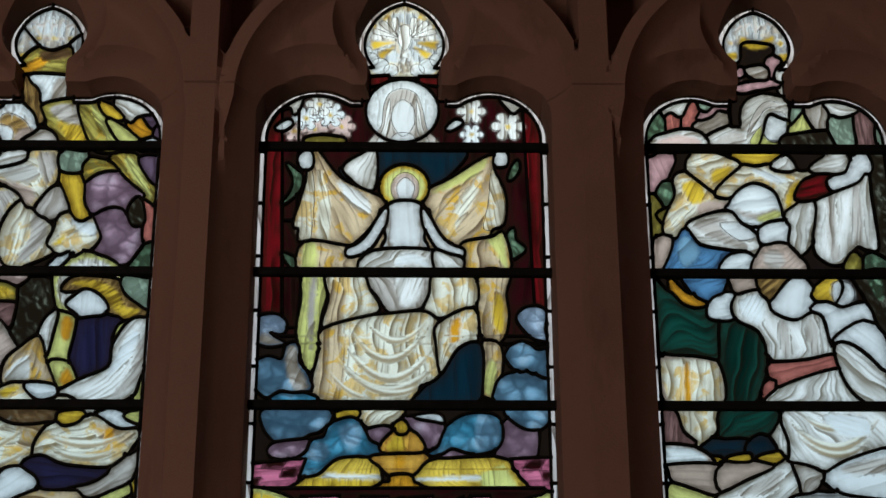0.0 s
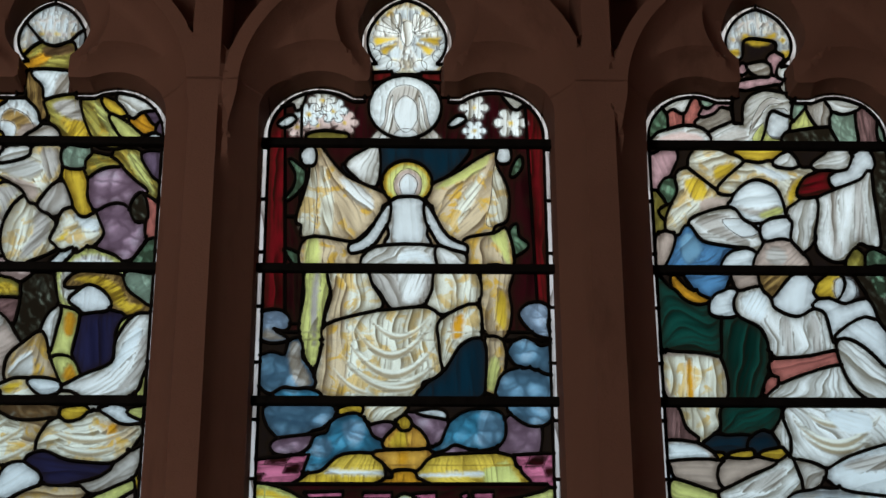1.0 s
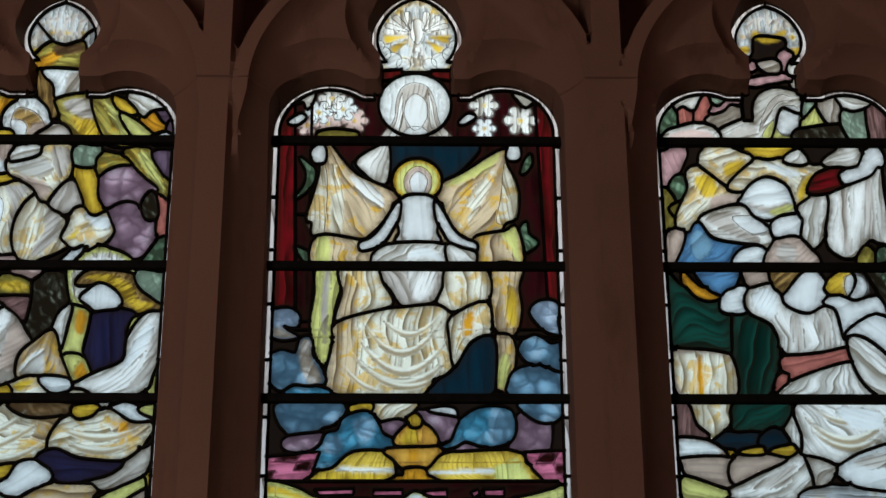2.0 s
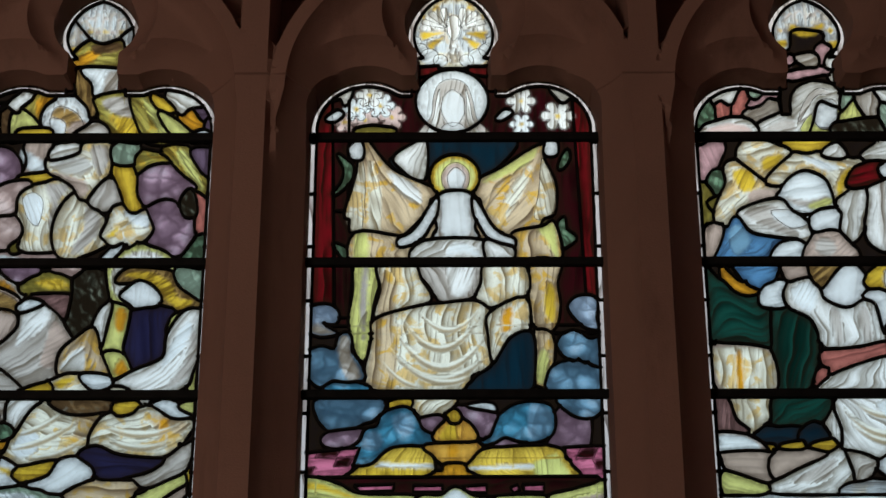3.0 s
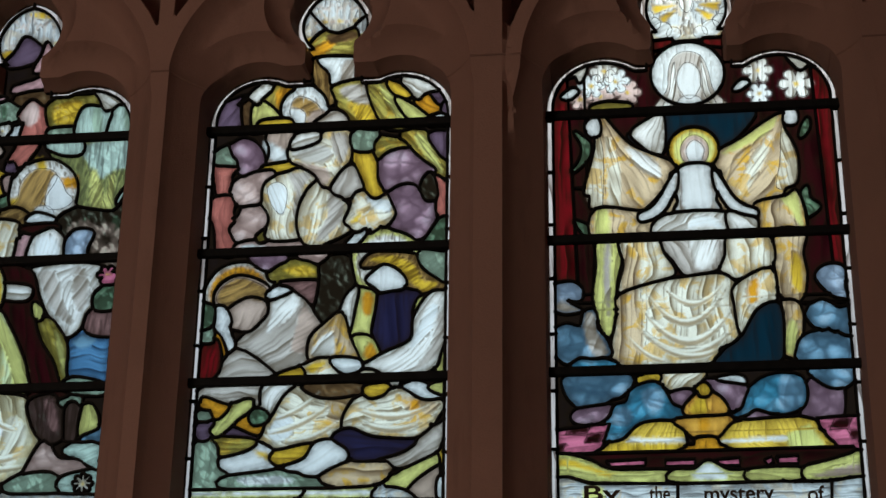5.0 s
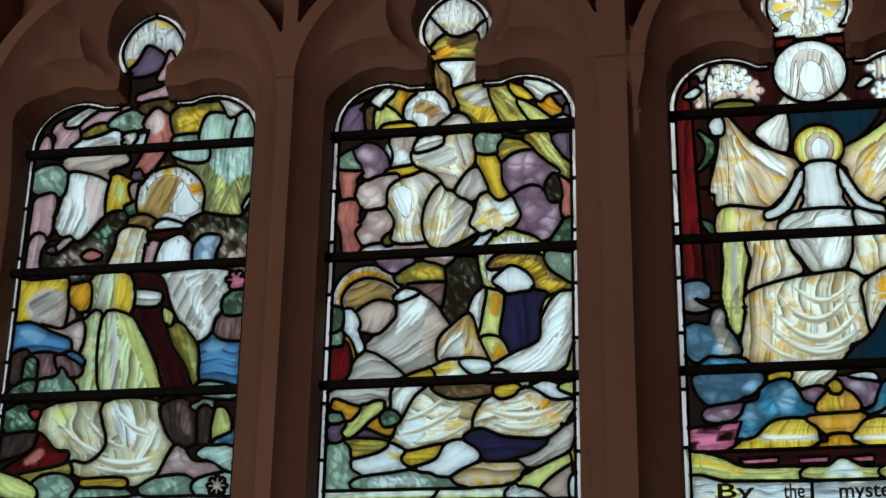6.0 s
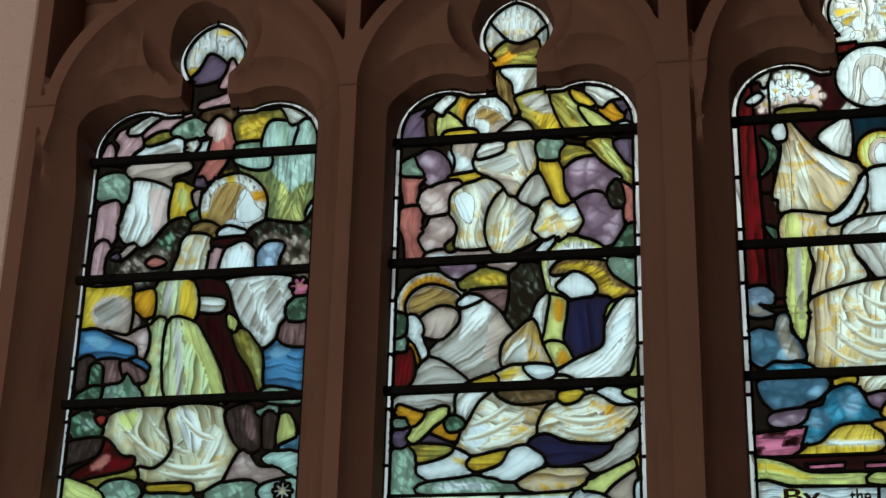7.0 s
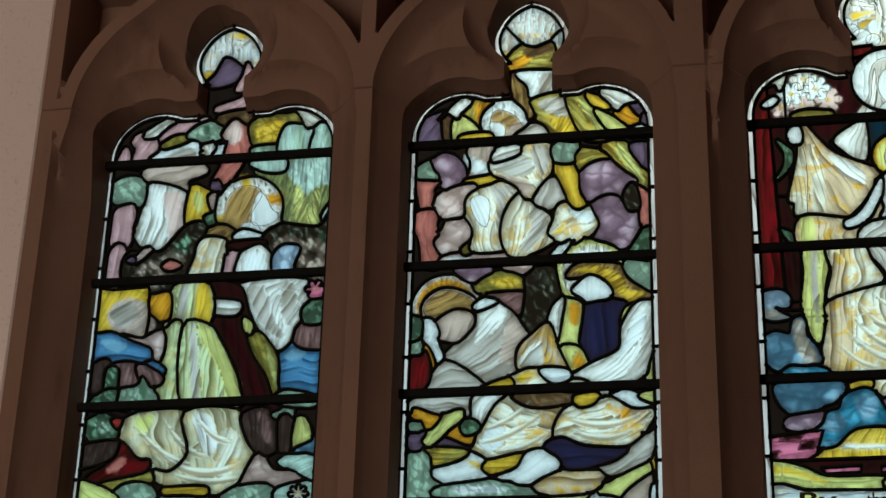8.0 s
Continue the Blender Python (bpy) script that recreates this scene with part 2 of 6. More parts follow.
# ---- mesh helpers ----
def mesh_object(name, verts, faces, material, parent=None, label="", smooth=False):
    me = bpy.data.meshes.new(name)
    me.from_pydata(verts, [], faces)
    me.materials.append(material)
    if smooth:
        me.polygons.foreach_set("use_smooth", [True] * len(me.polygons))
    me.update()
    ob = new(name, me)
    if parent:
        ob.parent = parent
    if label:
        tagged(ob, label)
    return ob


def box(name, lo, hi, material, parent=None, bevel=0.0, label=""):
    bm = bmesh.new()
    bmesh.ops.create_cube(bm, size=1.0)
    for v in bm.verts:
        v.co = Vector([a + (c + 0.5) * (b - a) for a, b, c in zip(lo, hi, v.co)])
    if bevel:
        bmesh.ops.bevel(bm, geom=bm.edges[:], offset=bevel, segments=2, affect="EDGES", profile=0.5)
    me = bpy.data.meshes.new(name)
    bm.to_mesh(me)
    bm.free()
    me.materials.append(material)
    ob = new(name, me)
    if parent:
        ob.parent = parent
    if label:
        tagged(ob, label)
    return ob


# ---- the window's geometry: four lights under cusped heads ----
GLASS_Y = 3.0
SILL_Z = 2.36
LIGHTS = {  # centre, half width, neck half width, eyelet radius
    "left": (-1.2415, 0.2280, 0.042, 0.076),
    "second": (-0.6510, 0.2280, 0.042, 0.076),
    "centre": (0.000, 0.260, 0.064, 0.088),
    "fourth": (0.6505, 0.2280, 0.046, 0.076),
}
MULLIONS = [(-1.541, 0.030), (-0.935, 0.027), (-0.350, 0.049), (0.333, 0.050), (0.953, 0.028)]  # centre, fillet width
ARCH_Z, ARCH_R = 3.28, 0.285
ARCHES = [(-1.226, 0.0), (-0.6525, 0.0), (0.0, 0.022), (0.655, 0.0)]  # centre, half the flat between the two quarter rings


def light_distance(key, x, z):
    """Distance from the edge of a light's opening, below nought inside it (numpy)."""
    cx, half, neck, eye = LIGHTS[key]
    u, z = np.abs(x - cx), z - 0.011 * np.clip((z - 3.10) / 0.15, 0, 1)

    def rect(hw, lo, hi):
        dx, dz = u - hw, np.abs(z - (lo + hi) / 2) - (hi - lo) / 2
        return np.hypot(np.maximum(dx, 0), np.maximum(dz, 0)) + np.minimum(np.maximum(dx, dz), 0)
    r = 0.104 if half > 0.25 else 0.098
    d = rect(half, SILL_Z, 3.258)
    d = np.minimum(d, np.hypot(u - (half - r), z - 3.258) - r)
    d = np.minimum(d, rect(half - r - 0.004, 3.0, 3.345 if half < 0.25 else 3.342))
    d = np.minimum(d, rect(neck, 3.2, 3.44))
    d = np.minimum(d, np.hypot(u, z - 3.457) - 0.98 * eye)
    # pointed top of the eyelet
    return np.minimum(d, np.where(z > 3.457, np.hypot(u + 0.25 * eye, z - 3.457) - 1.20 * eye, 9.0))


def opening_distance(x, z):
    d = None
    for key in LIGHTS:
        e = light_distance(key, x, z)
        d = e if d is None else np.minimum(d, e)
    return d


def ring_distance(x, z, arch):
    """Distance from the axis of the arch over a light, and the radius at which a point lies."""
    cx, flat = arch
    across, rise = np.maximum(np.abs(x - cx) - flat, 0), np.maximum(z - ARCH_Z, 0)
    c, n = math.cos(radians(50)), math.sin(radians(50))
    rad = np.where(rise * c > across * n, across * c + rise * n, np.hypot(across, rise))
    return np.abs(rad - ARCH_R) + 0.2 * np.maximum(ARCH_Z - z, 0), rad


def moulding_distance(x, z):
    """Distance from the front fillets: the mullions' stems and the round arches that branch from them."""
    d = None
    for xm, w in MULLIONS:
        e = np.abs(x - xm) - w / 2
        d = e if d is None else np.minimum(d, e)
    for arch in ARCHES:
        d = np.minimum(d, ring_distance(x, z, arch)[0] - 0.013)
    return d


def void_distance(x, z):
    """Below nought in the small three-cornered sinkings between stems and arches."""
    e = np.maximum(3.372 - z, z - 3.62)
    for xm, w in MULLIONS:
        e = np.maximum(e, w / 2 + 0.002 - np.abs(x - xm))
    for arch in ARCHES:
        e = np.maximum(e, ARCH_R + 0.015 - ring_distance(x, z, arch)[1])
    return e


def plate_y(x, z):
    """A square reveal in front of the glass, then a hollow that runs out to an arris."""
    return np.interp(opening_distance(x, z), (0.0, 0.003, 0.012, 0.022, 0.034, 0.043), (2.994, 2.952, 2.949, 2.942, 2.928, 2.910))


def front_y(x, z):
    return 2.858 + 0.070 * (np.maximum(moulding_distance(x, z), 0) / 0.046) ** 0.75


def stone_y(x, z):
    a, b = plate_y(x, z), front_y(x, z)
    h = np.clip(0.5 + 0.5 * (a - b) / 0.012, 0, 1)
    y = a * (1 - h) + b * h - 0.012 * h * (1 - h)
    d = opening_distance(x, z)
    y = np.where(d < -0.0005, GLASS_Y + 0.003, y)
    return np.where((void_distance(x, z) < -0.0005) & (d > 0.02), 2.998, y)


def contour(f, level, x0, x1, z0, z1, step):
    """Line pieces along f = level, by marching squares."""
    xs, zs = np.arange(x0, x1 + step, step), np.arange(z0, z1 + step, step)
    gx, gz = np.meshgrid(xs, zs, indexing="ij")
    g = f(gx, gz) - level
    pieces = []
    inside = g < 0
    mixed_cells = (inside[:-1, :-1].astype(int) + inside[1:, :-1] + inside[:-1, 1:] + inside[1:, 1:]) % 4 != 0
    for i, j in zip(*np.nonzero(mixed_cells)):
        corners = [(i, j), (i + 1, j), (i + 1, j + 1), (i, j + 1)]
        hits = []
        for (a, b), (c, d) in zip(corners, corners[1:] + corners[:1]):
            ga, gb = g[a, b], g[c, d]
            if (ga < 0) != (gb < 0):
                k = ga / (ga - gb)
                hits.append((xs[a] + k * (xs[c] - xs[a]), zs[b] + k * (zs[d] - zs[b])))
        for p, q in zip(hits[::2], hits[1::2]):
            pieces.append((p, q))
    return pieces


def triangulated(pieces, extra=(), eps=1e-5):
    """Points and triangles of a plane sheet that keeps all the line pieces as edges."""
    from mathutils.geometry import delaunay_2d_cdt
    index, pts, edges = {}, [], []

    def at(p):
        key = (round(p[0], 5), round(p[1], 5))
        if key not in index:
            index[key] = len(pts)
            pts.append(Vector(key))
        return index[key]
    for p, q in pieces:
        a, b = at(p), at(q)
        if a != b:
            edges.append((a, b))
    for p in extra:
        at(p)
    v, _, f, _, _, _ = delaunay_2d_cdt(pts, edges, [], 0, eps, False)
    return np.array([tuple(p) for p in v]), np.array([tuple(t) for t in f if len(t) == 3], dtype=int)


X0, X1, Z0, Z1 = -1.556, 0.967, SILL_Z - 0.06, 3.86
lines = []
for level in (-0.004, 0.0, 0.003, 0.012, 0.022, 0.034, 0.043):
    lines += contour(opening_distance, level, X0, X1, Z0, Z1, 0.007)
for level in (0.0, 0.008, 0.018, 0.030, 0.044):
    lines += contour(moulding_distance, level, X0, X1, Z0, Z1, 0.009)
for level in (-0.004, 0.0):
    lines += contour(void_distance, level, X0, X1, 3.37, Z1, 0.009)
lines += [((X0, Z0), (X1, Z0)), ((X1, Z0), (X1, Z1)), ((X1, Z1), (X0, Z1)), ((X0, Z1), (X0, Z0))]
HEAD_JOINT = 3.305
for dz in (-0.0022, 0.0, 0.0022):
    lines.append(((X0, HEAD_JOINT + dz), (X1, HEAD_JOINT + dz)))
for xm, w in MULLIONS[1:-1]:
    lines.append(((xm, HEAD_JOINT), (xm, Z1)))
extra = [(x, z) for x in np.arange(X0 + 0.006, X1, 0.011) for z in np.arange(3.14, 3.66, 0.011) if opening_distance(x, z) > 0.004]
pts, tris = triangulated(lines, extra)
mid = pts[tris].mean(axis=1)
keep = (opening_distance(mid[:, 0], mid[:, 1]) > -0.0035) & (mid[:, 0] > X0) & (mid[:, 0] < X1) & (mid[:, 1] > Z0) & (mid[:, 1] < Z1)
tris, mid = tris[keep], mid[keep]
ys = stone_y(pts[:, 0], pts[:, 1])
ys[np.abs(pts[:, 1] - HEAD_JOINT) < 1e-4] += 0.004  # raked joint under the heads
owner = np.full(len(tris), -1)
names = []
edges_x = [xm for xm, w in MULLIONS]
for i in range(len(MULLIONS) - 1):
    owner[(mid[:, 1] > HEAD_JOINT) & (mid[:, 0] >= edges_x[i] - (1 if i == 0 else 0)) & (mid[:, 0] < edges_x[i + 1] + (1 if i == 3 else 0))] = i
    names.append("tracery_head")
centres = [v[0] for v in LIGHTS.values()]
for i in range(len(MULLIONS)):
    lo = centres[i - 1] if i else -9
    hi = centres[i] if i < 4 else 9
    owner[(mid[:, 1] <= HEAD_JOINT) & (mid[:, 0] >= lo) & (mid[:, 0] < hi)] = 4 + i
    names.append("jamb" if i in (0, 4) else "mullion")

tracery = tagged(new("wall_window"), "brown sandstone window wall with cusped tracery", "window wall", kind="structure")
BACK = 3.005
for k, name in enumerate(names):
    t = tris[owner == k]
    used = np.unique(t)
    remap = {int(a): i for i, a in enumerate(used)}
    n = len(used)
    verts = [(pts[a, 0], ys[a], pts[a, 1]) for a in used] + [(pts[a, 0], BACK, pts[a, 1]) for a in used]
    front, count = [], {}
    for a, b, c in t:
        a, b, c = remap[int(a)], remap[int(b)], remap[int(c)]
        front.append((a, b, c))
        for e in ((a, b), (b, c), (c, a)):
            count[e] = 1
    faces = front + [(c + n, b + n, a + n) for a, b, c in front]
    faces += [(e[1], e[0], e[0] + n, e[1] + n) for e in count if (e[1], e[0]) not in count]
    mesh_object(name, verts, faces, STONE, tracery, smooth=True).data.set_sharp_from_angle(angle=radians(32))

# ---- stained glass ----
def curve_through(flat, smooth):
    """Closed outline through points given as x, z, x, z in millimetres; rounded between them if smooth."""
    p = [Vector((flat[i], flat[i + 1])) for i in range(0, len(flat), 2)]
    if not smooth:
        return p
    out = []
    for i, b in enumerate(p):
        a, c, d = p[i - 1], p[(i + 1) % len(p)], p[(i + 2) % len(p)]
        for k in (0.0, 0.25, 0.5, 0.75):
            out.append(0.5 * (2 * b + (c - a) * k + (2 * a - 5 * b + 4 * c - d) * k * k + (3 * b - a - 3 * c + d) * k ** 3))
    return out


def grown(outline, by):
    """An outline moved outwards, so that the lead between two neighbours closes up."""
    n = len(outline)
    area = sum(outline[i - 1].x * outline[i].y - outline[i].x * outline[i - 1].y for i in range(n))
    out = []
    for i, b in enumerate(outline):
        way = outline[(i + 1) % n] - outline[i - 1]
        if way.length < 1e-6:
            out.append(b)
            continue
        way = way.normalized() * (by if area > 0 else -by)
        out.append(Vector((b.x + way.y, b.y - way.x)))
    return out


DRAPERY = ("white", "whitegold", "brocade", "greywhite", "lime", "linen", "robe", "feather", "blue", "green", "coral", "carpet")


class Panel:
    """One leaded light. Pieces are given in millimetres from the light's centre line and from 2.5 m up; later ones lie over earlier ones."""

    def __init__(self, key, number, label):
        self.key, self.cx = key, LIGHTS[key][0]
        self.number, self.label = number, label
        self.shapes = []
        self.fill = 0.0042

    def piece(self, tint, angle, *flat, painted=False):
        """A rounded piece; painted: a patch of stain or enamel on the glass below it, with no lead round it (3: with a trace line)."""
        outline = curve_through(flat, True)
        self.shapes.append((tint, angle, outline if painted else grown(outline, 2.6), painted))

    def plate(self, tint, angle, *flat, painted=False):
        self.shapes.append((tint, angle, curve_through(flat, False), painted))

    def disc(self, tint, angle, x, z, r, painted=False):
        self.flower(tint, angle, x, z, r, 0, painted)

    def flower(self, tint, angle, x, z, r, petals, painted=False):
        n = 8 * petals or 30
        ring = []
        for i in range(n):
            a = 2 * math.pi * i / n
            k = r * (0.5 + 0.5 * abs(math.cos(petals * a / 2)) ** 0.5) if petals else r
            ring.append(Vector((x + k * math.cos(a), z + k * math.sin(a))))
        self.shapes.append((tint, angle, ring, painted))
        if 0 < petals < 9:
            self.disc("yellow", angle, x, z, r * 0.15, True)

    def rays(self, tint, x, z, r0, r1, count):
        """Thin painted rays from r0 to r1 round a point."""
        for i in range(count):
            a, w = 2 * math.pi * (i + 0.5) / count, 1.1 / count
            pts = ((r0, -w), (r1, -0.5 * w), (r1, 0.5 * w), (r0, w))
            self.shapes.append((tint, 90, [Vector((x + r * math.cos(a + b), z + r * math.sin(a + b))) for r, b in pts], 2))

    def swag(self, tint, x0, z0, x1, z1, sag, w):
        """A painted fold that hangs between two points, thickest at its lowest place."""
        top, low = [], []
        for i in range(13):
            q = i / 12
            x, z = x0 + (x1 - x0) * q, z0 + (z1 - z0) * q - 4 * sag * q * (1 - q)
            k = w * (0.15 + 0.85 * math.sin(math.pi * q))
            top.append(Vector((x, z + k / 2)))
            low.append(Vector((x, z - k / 2)))
        self.shapes.append((tint, 0, top + low[::-1], 1))

    def fold(self, x0, z0, x1, z1, sag, w):
        """A lit ridge with the shadow under it."""
        self.swag("umber", x0, z0 - 0.6 * w, x1, z1 - 0.6 * w, sag, 0.8 * w)
        self.swag("ridge", x0, z0, x1, z1, sag, 0.55 * w)

    def tabernacle(self, x, z, w, h):
        """Painted canopy work: pinnacles, gables and gilt pendants."""
        for i in range(-3, 4):
            px, t = x + i * w / 7, h * (1.0 - 0.09 * abs(i) ** 1.5)
            self.plate("greywhite", 90, px - 0.012 * w, z, px + 0.03 * w, z, px + 0.02 * w, z + t * 0.8, px, z + t, painted=True)
            self.flower("tan" if i % 2 else "yellow", 90, px + w / 14, z + 0.04 * h, w * 0.045, 4, True)
            g = z + h * (0.42 + 0.12 * (i % 2))
            self.plate("tan", 40, px, g, px + w / 14, g + h * 0.16, px + w / 7, g, px + w / 7, g - h * 0.03, px + w / 14, g + h * 0.1, px, g - h * 0.03, painted=True)

    def build(self, bars):
        cx, half = self.cx, LIGHTS[self.key][1]

        def world(p):
            return (cx + p[0] / 1000, 2.5 + p[1] / 1000)

        def dist(x, z):
            return light_distance(self.key, x, z)
        win = tagged(new("window_%d" % self.number), self.label, "stained glass window", kind="structure")
        x0, x1 = cx - half - 0.02, cx + half + 0.02
        neck = LIGHTS[self.key][2] + 0.012
        pieces = contour(dist, 0.004, x0, x1, SILL_Z - 0.02, 3.6, 0.008) + contour(dist, -0.0135, x0, x1, SILL_Z - 0.02, 3.6, 0.008)
        polys, leaded = [], []
        for k, (tint_name, angle, outline, painted) in enumerate(self.shapes):
            w = [world(p) for p in outline]
            polys.append(np.array(w))
            if not painted:
                leaded.append(k)
                pieces += list(zip(w, w[1:] + w[:1]))
        cuts = [2.42 + 0.103 * i for i in range(9)]
        for z in cuts:
            for s in (-1, 1):
                pieces.append(((cx + s * (half - 0.0135), z), (cx + s * (half + 0.003), z)))
        pieces.append(((cx, 3.50), (cx, 3.60)))
        for s in (-1, 1):
            pieces.append(((cx + s * neck, 3.30), (cx + s * neck, 3.44)))
        rnd = random.Random(self.number)
        step = 0.0048
        dots = np.array([(x + rnd.uniform(-0.3, 0.3) * step, z + rnd.uniform(-0.3, 0.3) * step)
                         for x in np.arange(x0, x1, step) for z in np.arange(2.46, 3.6, step)])
        # a finer net along the hanging folds
        fine_dots = []
        for tint_name, angle, outline, painted in self.shapes:
            if tint_name in ("umber", "ridge") or painted == 3:
                for by in (-1.7, 1.7):
                    ring = grown(outline, by)
                    for p, q in zip(ring, ring[1:] + ring[:1]):
                        steps = max(1, int((q - p).length / 3.0))
                        fine_dots += [world(p + (q - p) * (i / steps)) for i in range(steps)]
        if fine_dots:
            dots = np.concatenate([dots, np.array(fine_dots)])
        dots = dots[dist(dots[:, 0], dots[:, 1]) < 0]
        pts, tris = triangulated(pieces, [tuple(p) for p in dots])
        mid = pts[tris].mean(axis=1)
        d = dist(mid[:, 0], mid[:, 1])
        tris, mid, d = tris[d < 0.0036], mid[d < 0.0036], d[d < 0.0036]

        def within(poly, p):
            """Which points lie inside an outline, and how far all of them are from it."""
            q = np.roll(poly, -1, axis=0)
            odd, near = np.zeros(len(p), dtype=bool), np.full(len(p), 9.0)
            for (ax, az), (bx, bz) in zip(poly, q):
                cross = (az > p[:, 1]) != (bz > p[:, 1])
                if abs(bz - az) > 1e-12:
                    odd ^= cross & (p[:, 0] < ax + (p[:, 1] - az) * (bx - ax) / (bz - az))
                e = np.array((bx - ax, bz - az))
                t = np.clip(((p - (ax, az)) @ e) / max(e @ e, 1e-12), 0, 1)
                near = np.minimum(near, np.hypot(p[:, 0] - ax - t * e[0], p[:, 1] - az - t * e[1]))
            return odd, near

        def boxed(poly, p, margin):
            lo, hi = poly.min(axis=0) - margin, poly.max(axis=0) + margin
            return np.nonzero(((p >= lo) & (p <= hi)).all(axis=1))[0]
        own = np.full(len(tris), -1)
        for k in leaded:
            some = boxed(polys[k], mid, 0.0)
            own[some[within(polys[k], mid[some])[0]]] = k
        # narrow gaps between pieces go to the nearer piece
        gap = np.nonzero([o < 0 or self.shapes[o][0] == "black" for o in own])[0]
        close = np.full(len(gap), self.fill)
        for k in leaded:
            if self.shapes[k][0] == "black" or not len(gap):
                continue
            some = boxed(polys[k], mid[gap], self.fill)
            if len(some):
                near = within(polys[k], mid[gap[some]])[1]
                better = near < close[some]
                close[some[better]] = near[better]
                own[gap[some[better]]] = k
        moved = set(np.unique(tris[gap[close < self.fill]]).tolist())
        rim = (d > -0.0135) & ((mid[:, 1] < 3.335) | (mid[:, 1] > 3.42) | (np.abs(mid[:, 0] - cx) > neck))
        side = (mid[:, 0] > cx).astype(int)
        tier = np.where(mid[:, 1] < cuts[-1], np.floor((mid[:, 1] - 2.42) / 0.103), np.where(mid[:, 1] < 3.40, 8, 9)).astype(int)
        own[rim] = 5000 + tier[rim] * 2 + side[rim]
        # soft edges of the enamel patches, over the panes that lie below them
        cover = []
        for k, shape in enumerate(self.shapes):
            if shape[3]:
                some = boxed(polys[k], pts, 0.004)
                odd, near = within(polys[k], pts[some])
                w = np.clip(0.5 + np.where(odd, near, -near) / 0.0036, 0, 1)
                cover.append((k, dict(zip(some.tolist(), w.tolist()))))
        front, back = GLASS_Y - 0.002, GLASS_Y + 0.002
        for k in np.unique(own).tolist():
            t = tris[own == k]
            tint_name, angle = ("border", 90.0) if k >= 4000 else ("black", 90.0) if k < 0 else self.shapes[k][:2]
            used = np.unique(t)
            remap = {int(a): i for i, a in enumerate(used)}
            n = len(used)
            verts = [(pts[a, 0], front, pts[a, 1]) for a in used] + [(pts[a, 0], back, pts[a, 1]) for a in used]
            faces, count = [], set()
            for a, b, c in t:
                a, b, c = remap[int(a)], remap[int(b)], remap[int(c)]
                faces += [(a, b, c), (c + n, b + n, a + n)]
                count.update(((a, b), (b, c), (c, a)))
            rim_edges = [(p, q) for p, q in sorted(count) if (q, p) not in count]
            faces += [(q, p, p + n, q + n) for p, q in rim_edges]
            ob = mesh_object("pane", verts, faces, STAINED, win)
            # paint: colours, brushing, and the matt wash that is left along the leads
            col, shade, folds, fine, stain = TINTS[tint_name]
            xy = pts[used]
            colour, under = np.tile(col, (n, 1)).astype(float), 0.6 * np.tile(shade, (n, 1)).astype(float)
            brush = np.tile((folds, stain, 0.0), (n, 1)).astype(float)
            turn = np.full(n, -1)
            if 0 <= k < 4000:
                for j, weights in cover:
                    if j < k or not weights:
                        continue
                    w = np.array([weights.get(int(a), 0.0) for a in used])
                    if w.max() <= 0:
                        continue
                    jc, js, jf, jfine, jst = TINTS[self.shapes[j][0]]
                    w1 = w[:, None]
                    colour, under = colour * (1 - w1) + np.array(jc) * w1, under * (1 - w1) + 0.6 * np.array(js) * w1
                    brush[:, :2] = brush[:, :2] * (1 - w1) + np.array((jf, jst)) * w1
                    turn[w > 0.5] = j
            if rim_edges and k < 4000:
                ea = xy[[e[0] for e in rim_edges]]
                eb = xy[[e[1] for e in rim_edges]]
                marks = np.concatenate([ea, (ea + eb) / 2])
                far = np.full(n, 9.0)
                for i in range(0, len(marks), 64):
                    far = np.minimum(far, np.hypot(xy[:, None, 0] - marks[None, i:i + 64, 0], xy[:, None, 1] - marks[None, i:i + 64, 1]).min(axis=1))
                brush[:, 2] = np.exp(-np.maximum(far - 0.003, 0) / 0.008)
            motif = np.tile(MOTIFS.get(tint_name, (0.0, 0.0, 0.0)), (n, 1)).astype(float)
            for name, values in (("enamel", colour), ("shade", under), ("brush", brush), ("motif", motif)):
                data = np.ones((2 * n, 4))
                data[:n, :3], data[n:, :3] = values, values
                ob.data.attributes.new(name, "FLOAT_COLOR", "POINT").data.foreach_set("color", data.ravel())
            uv = ob.data.uv_layers.new(name="fold").data
            flat = []
            # the folds of drapery follow its outline: across-coordinates between the two edges of each stretch
            ca, sa = math.cos(radians(angle)), math.sin(radians(angle))
            across, along = xy[:, 0] * sa - xy[:, 1] * ca, xy[:, 0] * ca + xy[:, 1] * sa
            ease = across.copy()
            if tint_name in DRAPERY:
                cells = np.linspace(along.min(), along.max(), 9)
                reach = 0.75 * (cells[1] - cells[0]) + 1e-6
                lo = np.array([across[np.abs(along - q) <= reach].min(initial=across.max()) for q in cells])
                hi = np.array([across[np.abs(along - q) <= reach].max(initial=across.min()) for q in cells])
                lo_at, hi_at = np.interp(along, cells, lo), np.interp(along, cells, hi)
                full = across.max() - across.min()
                ease = 0.3 * across + 0.7 * (across.min() + full * 0.8 * (across - lo_at) / np.maximum(hi_at - lo_at, 0.015))
